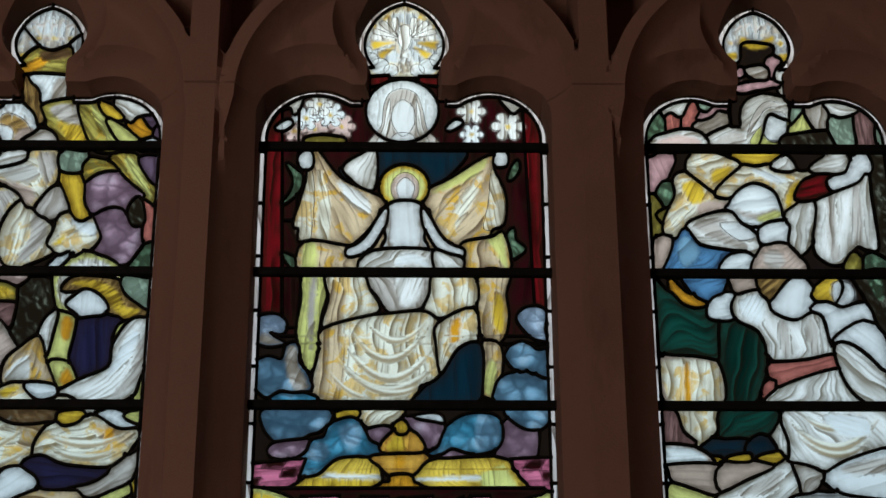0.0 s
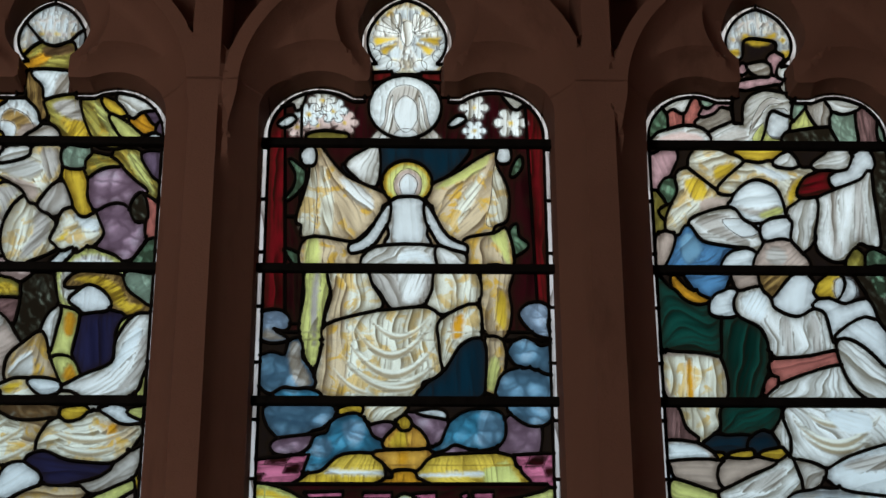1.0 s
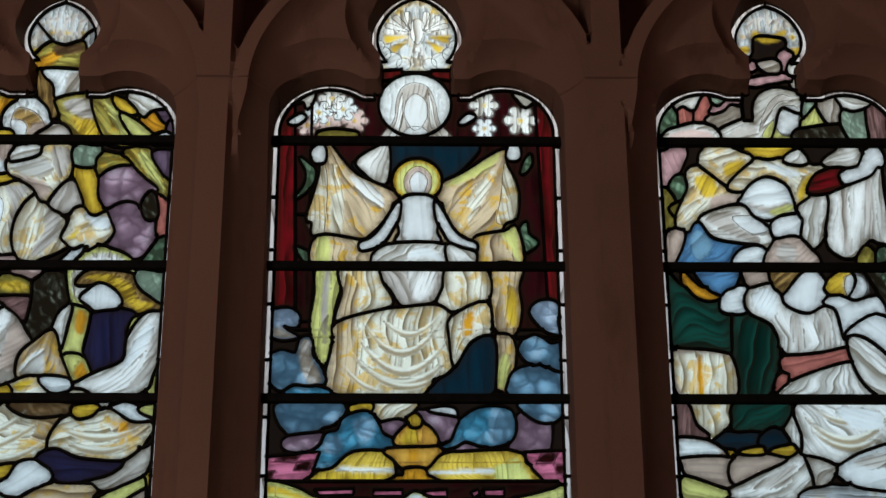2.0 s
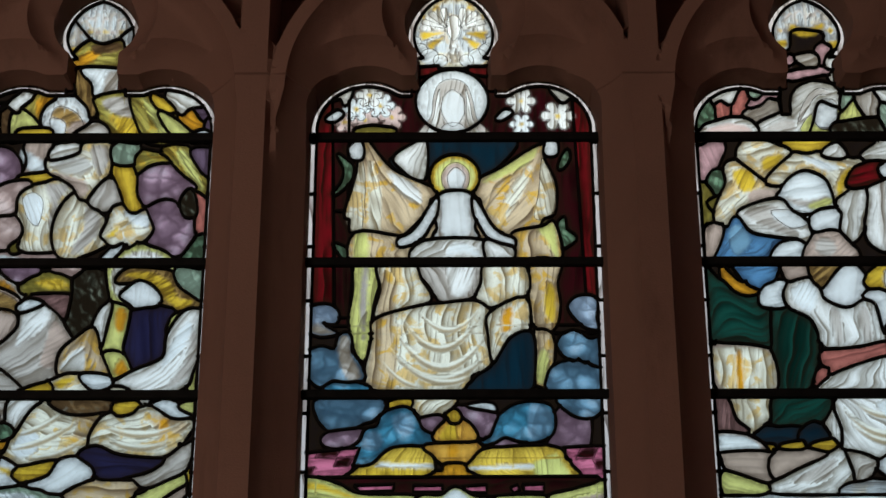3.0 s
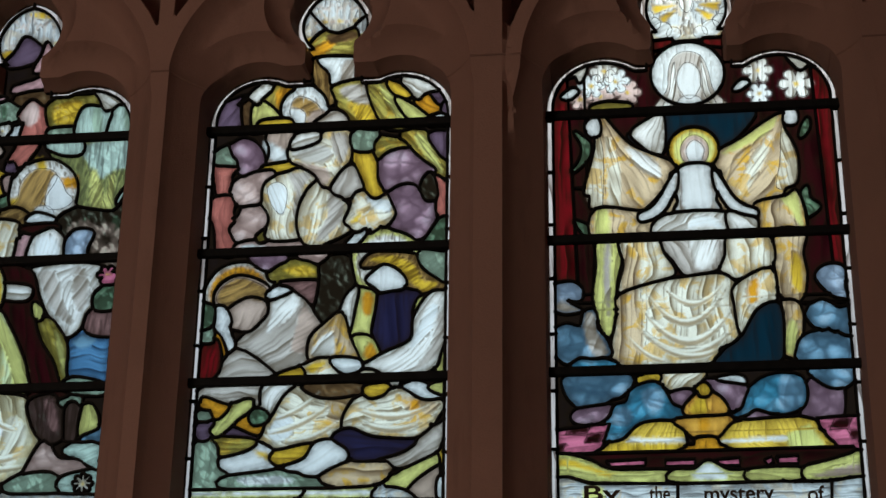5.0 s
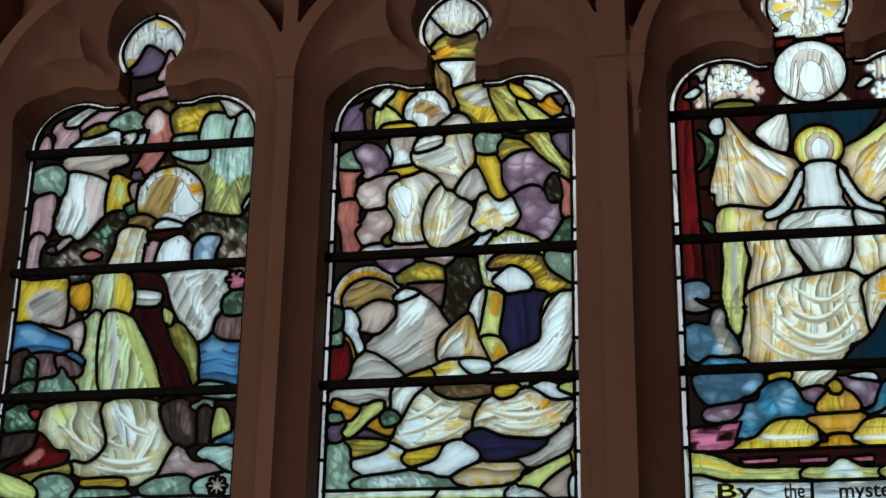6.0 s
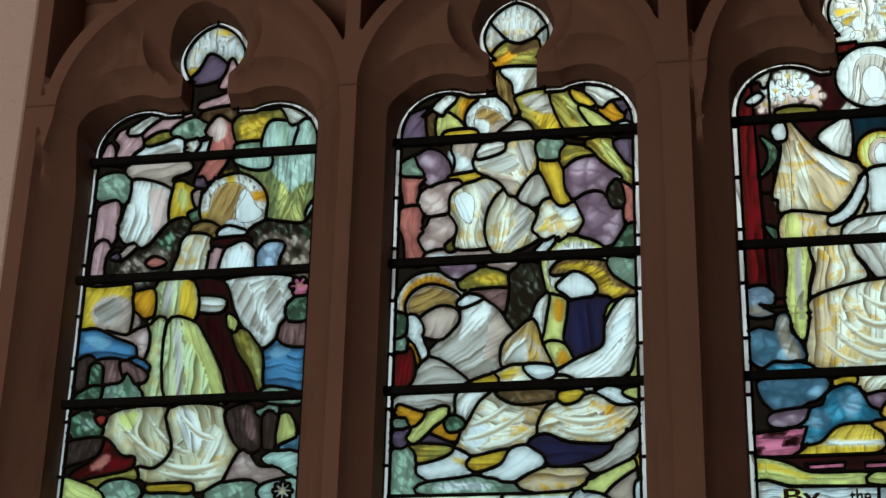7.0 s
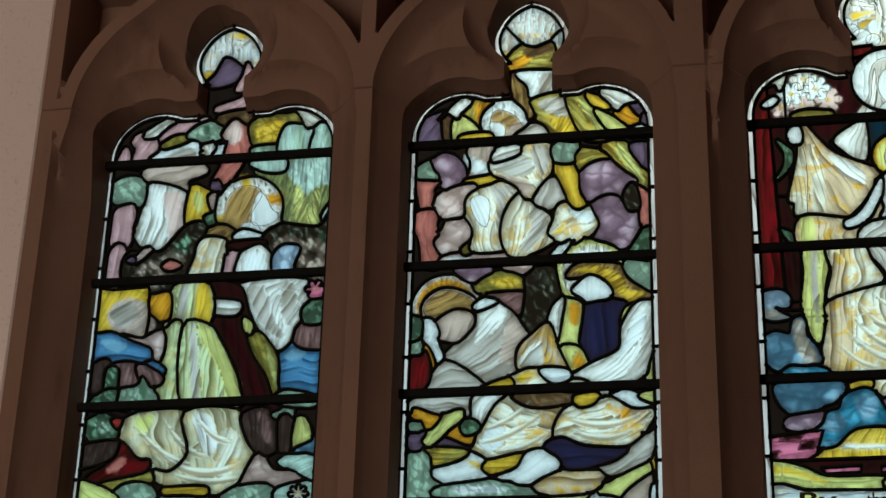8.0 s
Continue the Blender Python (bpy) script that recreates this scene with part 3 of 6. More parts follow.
            for poly in ob.data.polygons:
                j = max(int(turn[v % n]) for v in poly.vertices)
                ang, f = (self.shapes[j][1], TINTS[self.shapes[j][0]][3]) if j >= 0 else (angle, fine)
                ca, sa, seed = math.cos(radians(ang)), math.sin(radians(ang)), (j if j >= 0 else k) % 97
                for v in poly.vertices:
                    x, z = verts[v][0], verts[v][2]
                    side_way = x * sa - z * ca if j >= 0 else ease[v % n]
                    flat += [side_way * f + 7.3 * seed, (x * ca + z * sa) * f + 3.1 * seed]
            uv.foreach_set("uv", flat)
        # brushed trace lines round the enamel patches
        traces = []
        for k, shape in enumerate(self.shapes):
            if shape[3] == 3 or (shape[3] == 1 and shape[0] in ("flesh", "hair", "maroon")):
                loop = [tuple(p) for p in polys[k]]
                dense = []
                for (ax, az), (bx, bz) in zip(loop, loop[1:] + loop[:1]):
                    parts_n = max(1, int(math.hypot(bx - ax, bz - az) / 0.006))
                    dense += [(ax + (bx - ax) * i / parts_n, az + (bz - az) * i / parts_n) for i in range(parts_n)]
                traces.append((k, dense + dense[:1], 0.0005, 0.0005))
        where = np.array([p for t in traces for p in t[1]])
        top = np.full(len(where), -1)
        for k in leaded:
            some = boxed(polys[k], where, 0.0)
            top[some[within(polys[k], where[some])[0]]] = k
        top[dist(where[:, 0], where[:, 1]) > -0.0145] = -2
        verts, faces, at = [], [], 0
        for k, run, thin, thick in traces:
            mine = top[at:at + len(run)]
            at += len(run)
            ok = (mine == k) if not self.shapes[k][3] else (mine >= 0) & (mine < k)
            for i in range(len(run) - 1):
                if not (ok[i] and ok[i + 1]):
                    continue
                (ax, az), (bx, bz) = run[i], run[i + 1]
                ln = math.hypot(bx - ax, bz - az)
                if ln < 1e-7:
                    continue
                nx, nz = -(bz - az) / ln, (bx - ax) / ln
                wa, wb = [thin + (thick - thin) * math.sin(math.pi * j / (len(run) - 1)) for j in (i, i + 1)]
                base = len(verts)
                y = front - 0.0003
                verts += [(ax + nx * wa, y, az + nz * wa), (ax - nx * wa, y, az - nz * wa), (bx - nx * wb, y, bz - nz * wb), (bx + nx * wb, y, bz + nz * wb)]
                faces.append((base, base + 1, base + 2, base + 3))
        mesh_object("trace_line", verts, faces, INK, win, "brown brushed trace lines on the glass")
        # lead between panes of different pieces
        share = {}
        for i, (a, b, c) in enumerate(tris):
            for p, q in ((a, b), (b, c), (c, a)):
                share.setdefault((min(p, q), max(p, q)), []).append(own[i])
        came = [e for e, o in share.items() if len(o) == 1 or o[0] != o[1]]
        near = {}
        for a, b in came:
            near.setdefault(int(a), []).append(int(b))
            near.setdefault(int(b), []).append(int(a))
        done, runs = set(), []
        for start in sorted(near, key=lambda a: len(near[a]) == 2):
            for nxt in near[start]:
                if (start, nxt) in done:
                    continue
                run, prev, cur = [start], start, nxt
                while True:
                    done.update(((prev, cur), (cur, prev)))
                    run.append(cur)
                    onward = [c for c in near[cur] if (cur, c) not in done]
                    if len(near[cur]) != 2 or not onward:
                        break
                    prev, cur = cur, onward[0]
                line = [Vector(pts[a]) for a in run]
                for _ in range(5):
                    line = line[:1] + [0.25 * line[i - 1] + 0.5 * line[i] + 0.25 * line[i + 1] if run[i] in moved else line[i]
                                       for i in range(1, len(line) - 1)] + line[-1:]
                runs.append(line)
        verts, faces = [], []
        wide = 0.0029
        for run in runs:
            base = len(verts)
            for i, p in enumerate(run):
                a, b = run[max(i - 1, 0)], run[min(i + 1, len(run) - 1)]
                way = (b - a).normalized() if (b - a).length > 1e-9 else Vector((1, 0))
                nx, nz = -way.y, way.x
                w = wide * (0.9 + 0.25 * noise.noise((p.x * 40, 0, p.y * 40)))
                for s, dy in ((-1, 0.0), (-0.55, 0.0028), (0.55, 0.0028), (1, 0.0)):
                    verts.append((p.x + nx * w * s, front - 0.0006 - dy, p.y + nz * w * s))
                for s, dy in ((-1, 0.0), (0, 0.0025), (1, 0.0)):
                    verts.append((p.x + nx * w * s, back + 0.0006 + dy, p.y + nz * w * s))
            for i in range(len(run) - 1):
                o, q = base + 7 * i, base + 7 * (i + 1)
                for a, b in ((0, 1), (1, 2), (2, 3)):
                    faces.append((o + a, q + a, q + b, o + b))
                for a, b in ((4, 5), (5, 6)):
                    faces.append((o + b, q + b, q + a, o + a))
        for a, others in near.items():
            if len(others) > 2:
                base = len(verts)
                x, z = pts[a]
                verts.append((x, front - 0.0042, z))
                for i in range(7):
                    w = 2 * math.pi * i / 7
                    verts.append((x + 0.0044 * math.cos(w), front - 0.0004, z + 0.0044 * math.sin(w)))
                faces += [(base, base + 1 + (i + 1) % 7, base + 1 + i) for i in range(7)]
        mesh_object("lead_came", verts, faces, LEAD, win, "blackened lead cames with solder joints")
        for z in bars:
            box("saddle_bar", (cx - half - 0.010, GLASS_Y - 0.022, z - 0.0078), (cx + half + 0.010, GLASS_Y - 0.007, z + 0.0078), IRON, win, 0.003, "black iron saddle bar")
        return win


BARS = [3.247, 3.001, 2.757, 2.511]

# ---- the four leaded lights, drawn in millimetres ----
left = Panel("left", 1, "leaded glass light of pale green drapery, maroon and dark foliage")
left.plate("black", 90, -403, 1149, 279, 1087, 324, 37, -267, 55)
left.piece("canopy", 90, -63, 934, -69, 975, -49, 1018, -17, 1048, 13, 1061, 46, 1038, 76, 995, 94, 961, 77, 922, 27, 957, -9, 978, -30, 946)
left.piece("yellow", 0, -59, 946, -32, 951, -27, 936, -56, 933, painted=True)
left.piece("yellow", 0, -8, 1032, 32, 1033, 52, 1019, 10, 1020, painted=True)
left.tabernacle(8, 958, 120, 90)
left.piece("purple", 30, -41, 919, -24, 951, -9, 978, 22, 956, 24, 940, 6, 923, -22, 918)
left.piece("pink", 60, 21, 914, 28, 941, 35, 964, 47, 934, 37, 908, 17, 902)
left.piece("leaf", 40, 48, 913, 63, 926, 77, 912, 61, 898)
left.piece("pink", 25, -20, 868, 21, 879, 49, 898, 46, 882, 29, 858, -13, 857)
left.piece("brown", 0, -13, 849, 34, 858, 55, 844, 49, 831, 13, 837, -5, 821)
left.piece("pink", 30, -133, 804, -126, 815, -89, 837, -35, 845, -73, 816, -109, 807)
left.piece("pink", 60, -182, 805, -167, 820, -149, 805, -134, 804, -146, 753, -179, 753, -169, 788)
left.piece("pink", 90, -206, 757, -196, 791, -186, 756)
left.piece("olive", 20, -121, 795, -98, 811, -73, 810, -77, 792, -106, 781)
left.piece("sage", 80, -72, 816, -38, 837, 1, 818, -15, 799, -65, 802)
left.piece("leaf", 90, -41, 831, -29, 827, -29, 801, -36, 801, painted=True)
left.piece("pale", 20, -138, 757, -134, 773, -84, 788, -60, 797, -45, 782, -46, 758)
left.piece("greywhite", 20, -116, 765, -73, 784, -55, 776, -59, 761, painted=True)
left.flower("white", 90, -32, 776, 16, 5)
left.piece("pale", 40, -19, 759, -5, 781, 10, 782, 5, 757)
left.piece("coral", 80, 6, 759, 10, 798, -5, 807, 15, 838, 33, 828, 52, 790, 56, 756)
left.piece("blush", 80, -5, 804, 15, 837, 32, 826, 33, 796, 15, 785, painted=True)
left.piece("olive", 10, 53, 832, 113, 841, 149, 839, 151, 821, 117, 815, 109, 777, 61, 777)
left.piece("yellow", 10, 64, 824, 114, 832, 111, 788, 67, 789, painted=True)
left.piece("sage", 90, 59, 775, 112, 776, 117, 755, 63, 759)
left.piece("seagreen", 90, 111, 759, 118, 815, 148, 818, 173, 804, 170, 755)
left.piece("sage", 90, 137, 811, 154, 812, 160, 760, 145, 761, painted=True)
left.piece("seagreen", 90, 173, 755, 182, 811, 197, 825, 218, 802, 229, 751)
left.piece("sage", 85, 198, 813, 213, 800, 217, 759, 206, 760, painted=True)
left.piece("grass", 80, 66, 728, 87, 741, 141, 750, 229, 743, 232, 681, 221, 647, 196, 599, 168, 577, 137, 603, 112, 666, 98, 702)
left.piece("seagreen", 90, 125, 739, 229, 741, 227, 693, 189, 684, 168, 668, 145, 693, painted=True)
left.piece("lime", 70, 146, 675, 156, 686, 176, 626, 167, 592, 151, 622, painted=True)
left.piece("lime", 110, 184, 667, 191, 672, 193, 614, 177, 597, painted=True)
left.piece("seagreen", 90, 59, 741, 119, 751, 124, 722, 88, 722)
left.piece("seagreen", 80, 201, 622, 225, 651, 231, 582, 215, 595)
left.piece("sage", 10, -212, 709, -188, 725, -137, 717, -147, 687, -150, 668, -206, 678)
left.piece("pink", 88, -201, 583, -202, 643, -196, 662, -167, 667, -168, 624, -173, 581)
left.piece("pink", 88, -200, 496, -200, 578, -175, 576, -172, 494)
left.piece("tan", 20, -151, 722, -140, 752, -59, 752, -30, 729, -75, 713, -62, 687, -110, 704)
left.piece("white", 78, -152, 599, -141, 682, -136, 712, -67, 688, -68, 642, -59, 592, -87, 569, -123, 578)
left.piece("blush", 80, -109, 686, -73, 684, -69, 595, -87, 572, -98, 632, painted=True)
left.piece("yellow", 80, -63, 637, -60, 682, -49, 701, -29, 687, -10, 674, -19, 636, -53, 611)
left.piece("lime", 80, -52, 676, -40, 688, -29, 663, -38, 642, painted=True)
left.piece("coral", 40, -9, 713, 7, 745, 37, 750, 24, 720, 7, 702)
left.piece("purple", 40, -17, 696, -5, 709, 2, 688)
left.piece("blush", 80, -21, 674, -10, 680, -10, 644)
left.piece("leaf", 30, -26, 633, 1, 640, -11, 612)
left.disc("white", 90, 60, 644, 66)
left.rays("greywhite", 60, 644, 35, 64, 44)
left.plate("yellow", 80, 36, 716, 56, 717, 62, 683, 47, 684, painted=True)
left.plate("amber", 0, 83, 672, 124, 676, 126, 649, 91, 653, painted=True)
left.plate("yellow", 20, -6, 631, 19, 641, 25, 622, 4, 611, painted=True)
left.piece("hair", 70, 15, 663, 35, 690, 68, 691, 84, 672, 68, 638, 64, 610, 50, 574, 23, 563, -6, 583, -42, 591, -11, 609, 12, 631, painted=True)
left.piece("flesh", 90, 77, 679, 92, 667, 104, 643, 119, 624, 96, 608, 69, 613, 66, 645, painted=True)
left.piece("flesh", 80, 52, 615, 76, 614, 84, 595, 47, 595, painted=True)
left.piece("hair", 30, -42, 591, -11, 610, 17, 613, 47, 588, 39, 565, 6, 571)
left.piece("pale", 10, 35, 592, 53, 602, 86, 591, 96, 580, 43, 582)
left.piece("darkleaf", 70, 90, 580, 128, 607, 196, 599, 222, 626, 234, 485, 96, 493)
left.piece("leaf", 60, 135, 582, 151, 590, 147, 564, 131, 571, painted=True)
left.piece("leaf", 100, 195, 579, 205, 590, 209, 555, 196, 550, painted=True)
left.piece("darkleaf", 50, -171, 563, -108, 562, -58, 618, -22, 613, -48, 535, -58, 490, -164, 496)
left.piece("leaf", 70, -86, 561, -61, 594, -49, 582, -70, 537, painted=True)
for x, z, r in ((186, 545, 34), (140, 560, 28), (206, 510, 24), (-120, 520, 30), (-78, 545, 24)):
    left.flower("stonework", 90, x, z, r, 11, True)
    left.flower("darkleaf", 90, x, z, 0.4 * r, 11, True)
left.piece("blush", 40, -152, 545, -152, 559, -127, 577, -130, 562)
left.piece("coral", 0, -99, 536, -84, 547, -62, 535, -83, 527)
left.piece("purple", 20, -171, 552, -158, 559, -153, 546)
left.piece("whitegold", 70, -51, 490, -37, 551, -33, 578, -17, 591, 20, 582, 15, 552, 3, 487)
left.piece("pink", 75, 21, 497, 27, 542, 39, 565, 60, 552, 52, 495)
left.piece("maroon", 20, 24, 575, 87, 579, 94, 566, 50, 562)
left.piece("white", 80, 48, 496, 50, 550, 66, 563, 88, 569, 111, 543, 125, 491)
left.piece("pale", 80, 57, 546, 80, 557, 98, 538, 98, 504, 65, 506, painted=True)
left.piece("paleblue", 80, 112, 535, 123, 560, 142, 566, 162, 558, 152, 524, 155, 490, 123, 491)
left.piece("white", 60, 47, 490, 178, 494, 179, 443, 164, 398, 146, 364, 131, 366, 103, 396, 74, 436)
left.piece("greywhite", 65, 72, 483, 99, 481, 119, 424, 143, 379, 110, 402, 86, 437, painted=True)
left.piece("greywhite", 60, 136, 485, 152, 484, 165, 444, 157, 406, 140, 423, painted=True)
left.piece("maroon", 100, -12, 493, 50, 490, 72, 438, 92, 392, 117, 334, 146, 247, 66, 250, 60, 293, 21, 383, 2, 428)
left.piece("white", 0, -1, 462, 55, 456, 52, 431, 4, 437)
left.piece("robe", 82, -71, 495, -4, 492, 0, 413, -80, 416)
left.piece("yellow", 85, -27, 493, -4, 492, 4, 416, -25, 415, painted=True)
left.piece("greywhite", 82, -58, 492, -42, 491, -49, 417, -60, 418, painted=True)
left.piece("robe", 80, -87, 257, -79, 345, -76, 412, -48, 410, -34, 254)
left.piece("robe", 85, -71, 401, -49, 399, -39, 262, -69, 263, painted=True)
left.piece("robe", 85, -33, 254, -47, 410, 0, 413, 24, 382, 54, 326, 68, 284, 68, 250)
left.piece("lime", 115, -18, 409, 3, 408, 60, 315, 69, 272, 46, 266, 16, 317, painted=True)
left.piece("greywhite", 85, -34, 404, -23, 404, -6, 266, -19, 267, painted=True)
left.piece("robe", 85, -10, 375, 27, 319, 41, 269, 7, 266, painted=True)
left.piece("olive", 110, 77, 391, 106, 386, 132, 336, 140, 301, 136, 264, 116, 312, 90, 352)
left.piece("lime", 110, 112, 369, 130, 336, 137, 281, 121, 325, painted=True)
left.piece("lime", 80, 66, 425, 84, 410, 81, 391, 68, 402)
left.piece("blue", 10, 142, 333, 143, 352, 170, 366, 192, 355, 224, 353, 228, 273, 180, 282, 145, 283)
left.piece("cloud", 10, 145, 348, 170, 362, 187, 348, 162, 334, painted=True)
left.piece("sage", 0, 136, 258, 150, 279, 202, 268, 209, 251)
left.piece("bark", 85, 171, 403, 223, 408, 228, 362, 191, 358, 167, 370)
left.piece("leaf", 40, 179, 441, 221, 447, 223, 412, 181, 408)
left.flower("rose", 0, 196, 474, 19, 6)
left.plate("yellow", 60, -224, 492, -121, 496, -118, 437, -122, 390, -211, 411)
left.piece("tan", 40, -196, 438, -181, 468, -143, 473, -111, 447, -102, 411, -130, 396, -171, 403, painted=True)
left.piece("greywhite", 30, -189, 440, -175, 462, -147, 463, -139, 438, -164, 416, painted=True)
left.piece("blush", 20, -165, 401, -124, 391, -84, 401, -85, 352, -111, 367)
left.piece("amber", 60, -117, 468, -81, 482, -76, 432, -95, 432)
left.piece("blue", 0, -213, 396, -185, 407, -145, 387, -105, 368, -119, 345, -174, 350, -213, 355)
left.piece("cloud", 0, -205, 390, -178, 395, -149, 377, -176, 367, painted=True)
left.piece("blue", 20, -111, 345, -77, 332, -82, 319)
left.piece("trunk", 90, -208, 345, -182, 350, -176, 293, -206, 294)
left.piece("bark", 80, -175, 343, -128, 342, -129, 302, -161, 308)
left.piece("bark", 110, -127, 342, -80, 318, -85, 300, -116, 307)
left.piece("leaf", 70, -185, 334, -165, 333, -166, 295, -184, 282)
left.piece("leaf", 20, -209, 264, -191, 290, -165, 293, -166, 262)
left.piece("sage", 60, -154, 261, -148, 294, -120, 298, -116, 316, -99, 292, -85, 278, -90, 259)
left.piece("leaf", 100, -119, 293, -114, 309, -105, 287, -111, 265, painted=True)
left.piece("linen", 100, -153, 213, -120, 244, -30, 246, -16, 171, -46, 135, -78, 140, -113, 172, -133, 194)
left.piece("linen", 100, -29, 246, 67, 246, 79, 209, 103, 177, 89, 144, 69, 104, 19, 95, -44, 107, -78, 138, -46, 135, -16, 171)
left.piece("lime", 120, -123, 237, -86, 241, -105, 204, painted=True)
left.piece("white", 110, -14, 236, 17, 237, 38, 180, 13, 170, painted=True)
left.piece("whitegold", 70, 46, 211, 78, 188, 72, 137, 48, 117, 35, 148, painted=True)
left.fold(-118, 226, -10, 150, 14, 11)
left.fold(-70, 240, 20, 165, 18, 10)
left.fold(-10, 242, 60, 190, 12, 9)
left.fold(-60, 165, 80, 150, 22, 12)
left.fold(-45, 135, 85, 125, 12, 8)
left.piece("trunk", 95, 78, 237, 123, 246, 143, 184, 128, 164, 105, 170, 88, 196)
left.piece("bark", 90, 106, 235, 121, 237, 135, 186, 121, 187, painted=True)
left.piece("sage", 0, 132, 237, 164, 244, 167, 231, 143, 226)
left.piece("trunk", 90, 146, 226, 165, 227, 169, 172, 149, 173)
left.piece("lime", 80, 175, 170, 173, 206, 185, 228, 203, 194, 199, 169)
left.piece("cloud", 40, 177, 166, 202, 179, 217, 185, 218, 160)
left.piece("leaf", 30, -208, 236, -178, 243, -153, 224, -156, 200, -189, 197, -211, 214)
left.piece("sage", 60, -195, 229, -183, 236, -165, 221, -180, 209, painted=True)
left.piece("red", 0, -165, 236, -148, 232, -153, 220)
left.piece("trunk", 80, -209, 187, -157, 196, -149, 174, -211, 153)
left.piece("ruby", 30, -198, 127, -153, 155, -141, 192, -114, 159, -88, 157, -96, 135, -149, 120)
left.piece("coral", 40, -167, 140, -143, 165, -130, 159, -146, 139, painted=True)
left.piece("blush", 10, 82, 105, 98, 136, 112, 163, 135, 129, 170, 125, 197, 110, 100, 101)
left.piece("seagreen", 20, 150, 147, 198, 159, 225, 136, 227, 107, 195, 120, 177, 137)
left.piece("feather", 0, -174, 117, -98, 131, -84, 138, -84, 119, -147, 105)
left.piece("sage", 20, -151, 80, -135, 111, -97, 116, -76, 100, -77, 69)
left.piece("yellow", 0, -52, 104, 18, 105, 17, 90, -42, 89)
left.piece("sage", 0, -66, 69, -52, 87, 10, 85, 32, 66)
left.piece("sage", 20, 57, 78, 68, 100, 130, 106, 146, 77)
left.piece("seagreen", 0, 150, 77, 155, 100, 217, 106, 222, 60)
left.flower("white", 0, 188, 87, 18, 8)
left.piece("lime", -30, -233, 118, -185, 116, -141, 92, -148, 72, -230, 95)
left.piece("pale", 90, -250, 116, -229, 118, -223, 53, -246, 54)
left.plate("canopy", 0, -270, 73, 303, 66, 308, -51, -256, -37)
left.piece("white", 30, -162, 814, -130, 840, -103, 850, -126, 827, -136, 812)
left.piece("white", 150, 144, 854, 190, 851, 218, 819, 187, 824, 164, 811, 151, 834)

second = Panel("second", 2, "leaded glass light of white drapery, lilac clouds and golden feathers")
second.plate("black", 90, -346, 1043, 270, 1015, 286, 33, -255, 42)
second.piece("canopy", 70, -58, 1000, -44, 1002, -27, 971, -33, 928, -69, 924, -69, 968)
second.piece("canopy", 90, -50, 1012, -30, 1039, -4, 1053, 35, 1036, 69, 994, 38, 969, 1, 953, -21, 971)
second.tabernacle(1, 975, 102, 63)
second.plate("greywhite", 90, -49, 987, -40, 992, -34, 942, -42, 938, painted=True)
second.plate("greywhite", 90, 51, 963, 59, 970, 65, 938, 54, 936, painted=True)
second.piece("canopy", 100, 41, 968, 69, 987, 81, 956, 65, 926, 41, 937)
second.piece("yellow", 0, -59, 941, -34, 947, -31, 932, -58, 929, painted=True)
second.piece("yellow", 0, 43, 946, 68, 948, 65, 933, 46, 934, painted=True)
second.piece("feather", 20, -53, 916, -26, 954, 7, 950, 38, 959, 46, 933, 63, 924, 35, 902, -44, 894)
second.piece("amber", 25, -47, 914, -14, 939, 7, 936, -23, 905, -42, 899, painted=True)
second.piece("brown", 25, -15, 949, 38, 956, 39, 937, -3, 931, painted=True)
second.piece("hair", 95, -41, 892, -22, 893, -1, 820, -10, 800, -28, 845)
second.piece("pale", 70, -23, 901, 48, 894, 45, 859, 33, 840, -1, 842, -5, 868, -24, 887)
second.piece("greywhite", 60, 20, 891, 45, 890, 40, 859, 31, 843, 12, 844, painted=True)
second.piece("feather", -20, 2, 838, 64, 842, 94, 756, 47, 757, 23, 784, 9, 814)
second.piece("greywhite", 20, 12, 832, 59, 839, 77, 794, 34, 807, painted=True)
second.piece("yellow", 60, 40, 795, 77, 794, 94, 758, 52, 760, painted=True)
second.piece("feather", -30, 64, 842, 101, 840, 141, 809, 153, 753, 97, 755)
second.piece("lime", -45, 86, 835, 112, 816, 153, 756, 125, 763, painted=True)
second.piece("yellow", -30, 104, 842, 147, 817, 134, 806, 112, 821)
second.piece("lime", -40, 118, 809, 150, 791, 173, 767, 151, 758, 131, 780)
second.piece("amber", -30, 156, 802, 180, 808, 204, 777, 192, 768, 166, 783)
second.piece("purple", 0, 182, 820, 203, 812, 212, 788, 196, 794)
second.piece("purple", 0, 207, 793, 221, 770, 204, 768)
second.piece("pale", 0, 180, 761, 202, 770, 217, 753, 182, 750)
second.piece("purple", 60, -211, 799, -166, 822, -144, 812, -147, 758, -212, 760)
second.piece("brown", 60, -166, 818, -139, 814, -145, 761, -162, 762)
second.piece("feather", 70, -127, 830, -78, 847, -77, 814, -94, 786, -110, 770, -133, 802)
second.piece("amber", 75, -104, 836, -79, 843, -81, 814, -97, 793, -107, 813, painted=True)
second.piece("lime", 80, -148, 800, -134, 814, -112, 799, -98, 782, -82, 762, -130, 755, -145, 755)
second.disc("pale", 90, -52, 796, 44)
second.rays("greywhite", -52, 796, 25, 42, 30)
second.piece("hair", 40, -75, 807, -61, 820, -30, 805, -15, 774, -36, 756, -57, 757, -75, 774, painted=True)
second.piece("flesh", 80, -79, 792, -61, 794, -48, 781, -52, 759, -68, 764, painted=True)
second.piece("tan", 30, -38, 786, -15, 790, -5, 769, -26, 758, -45, 761, painted=True)
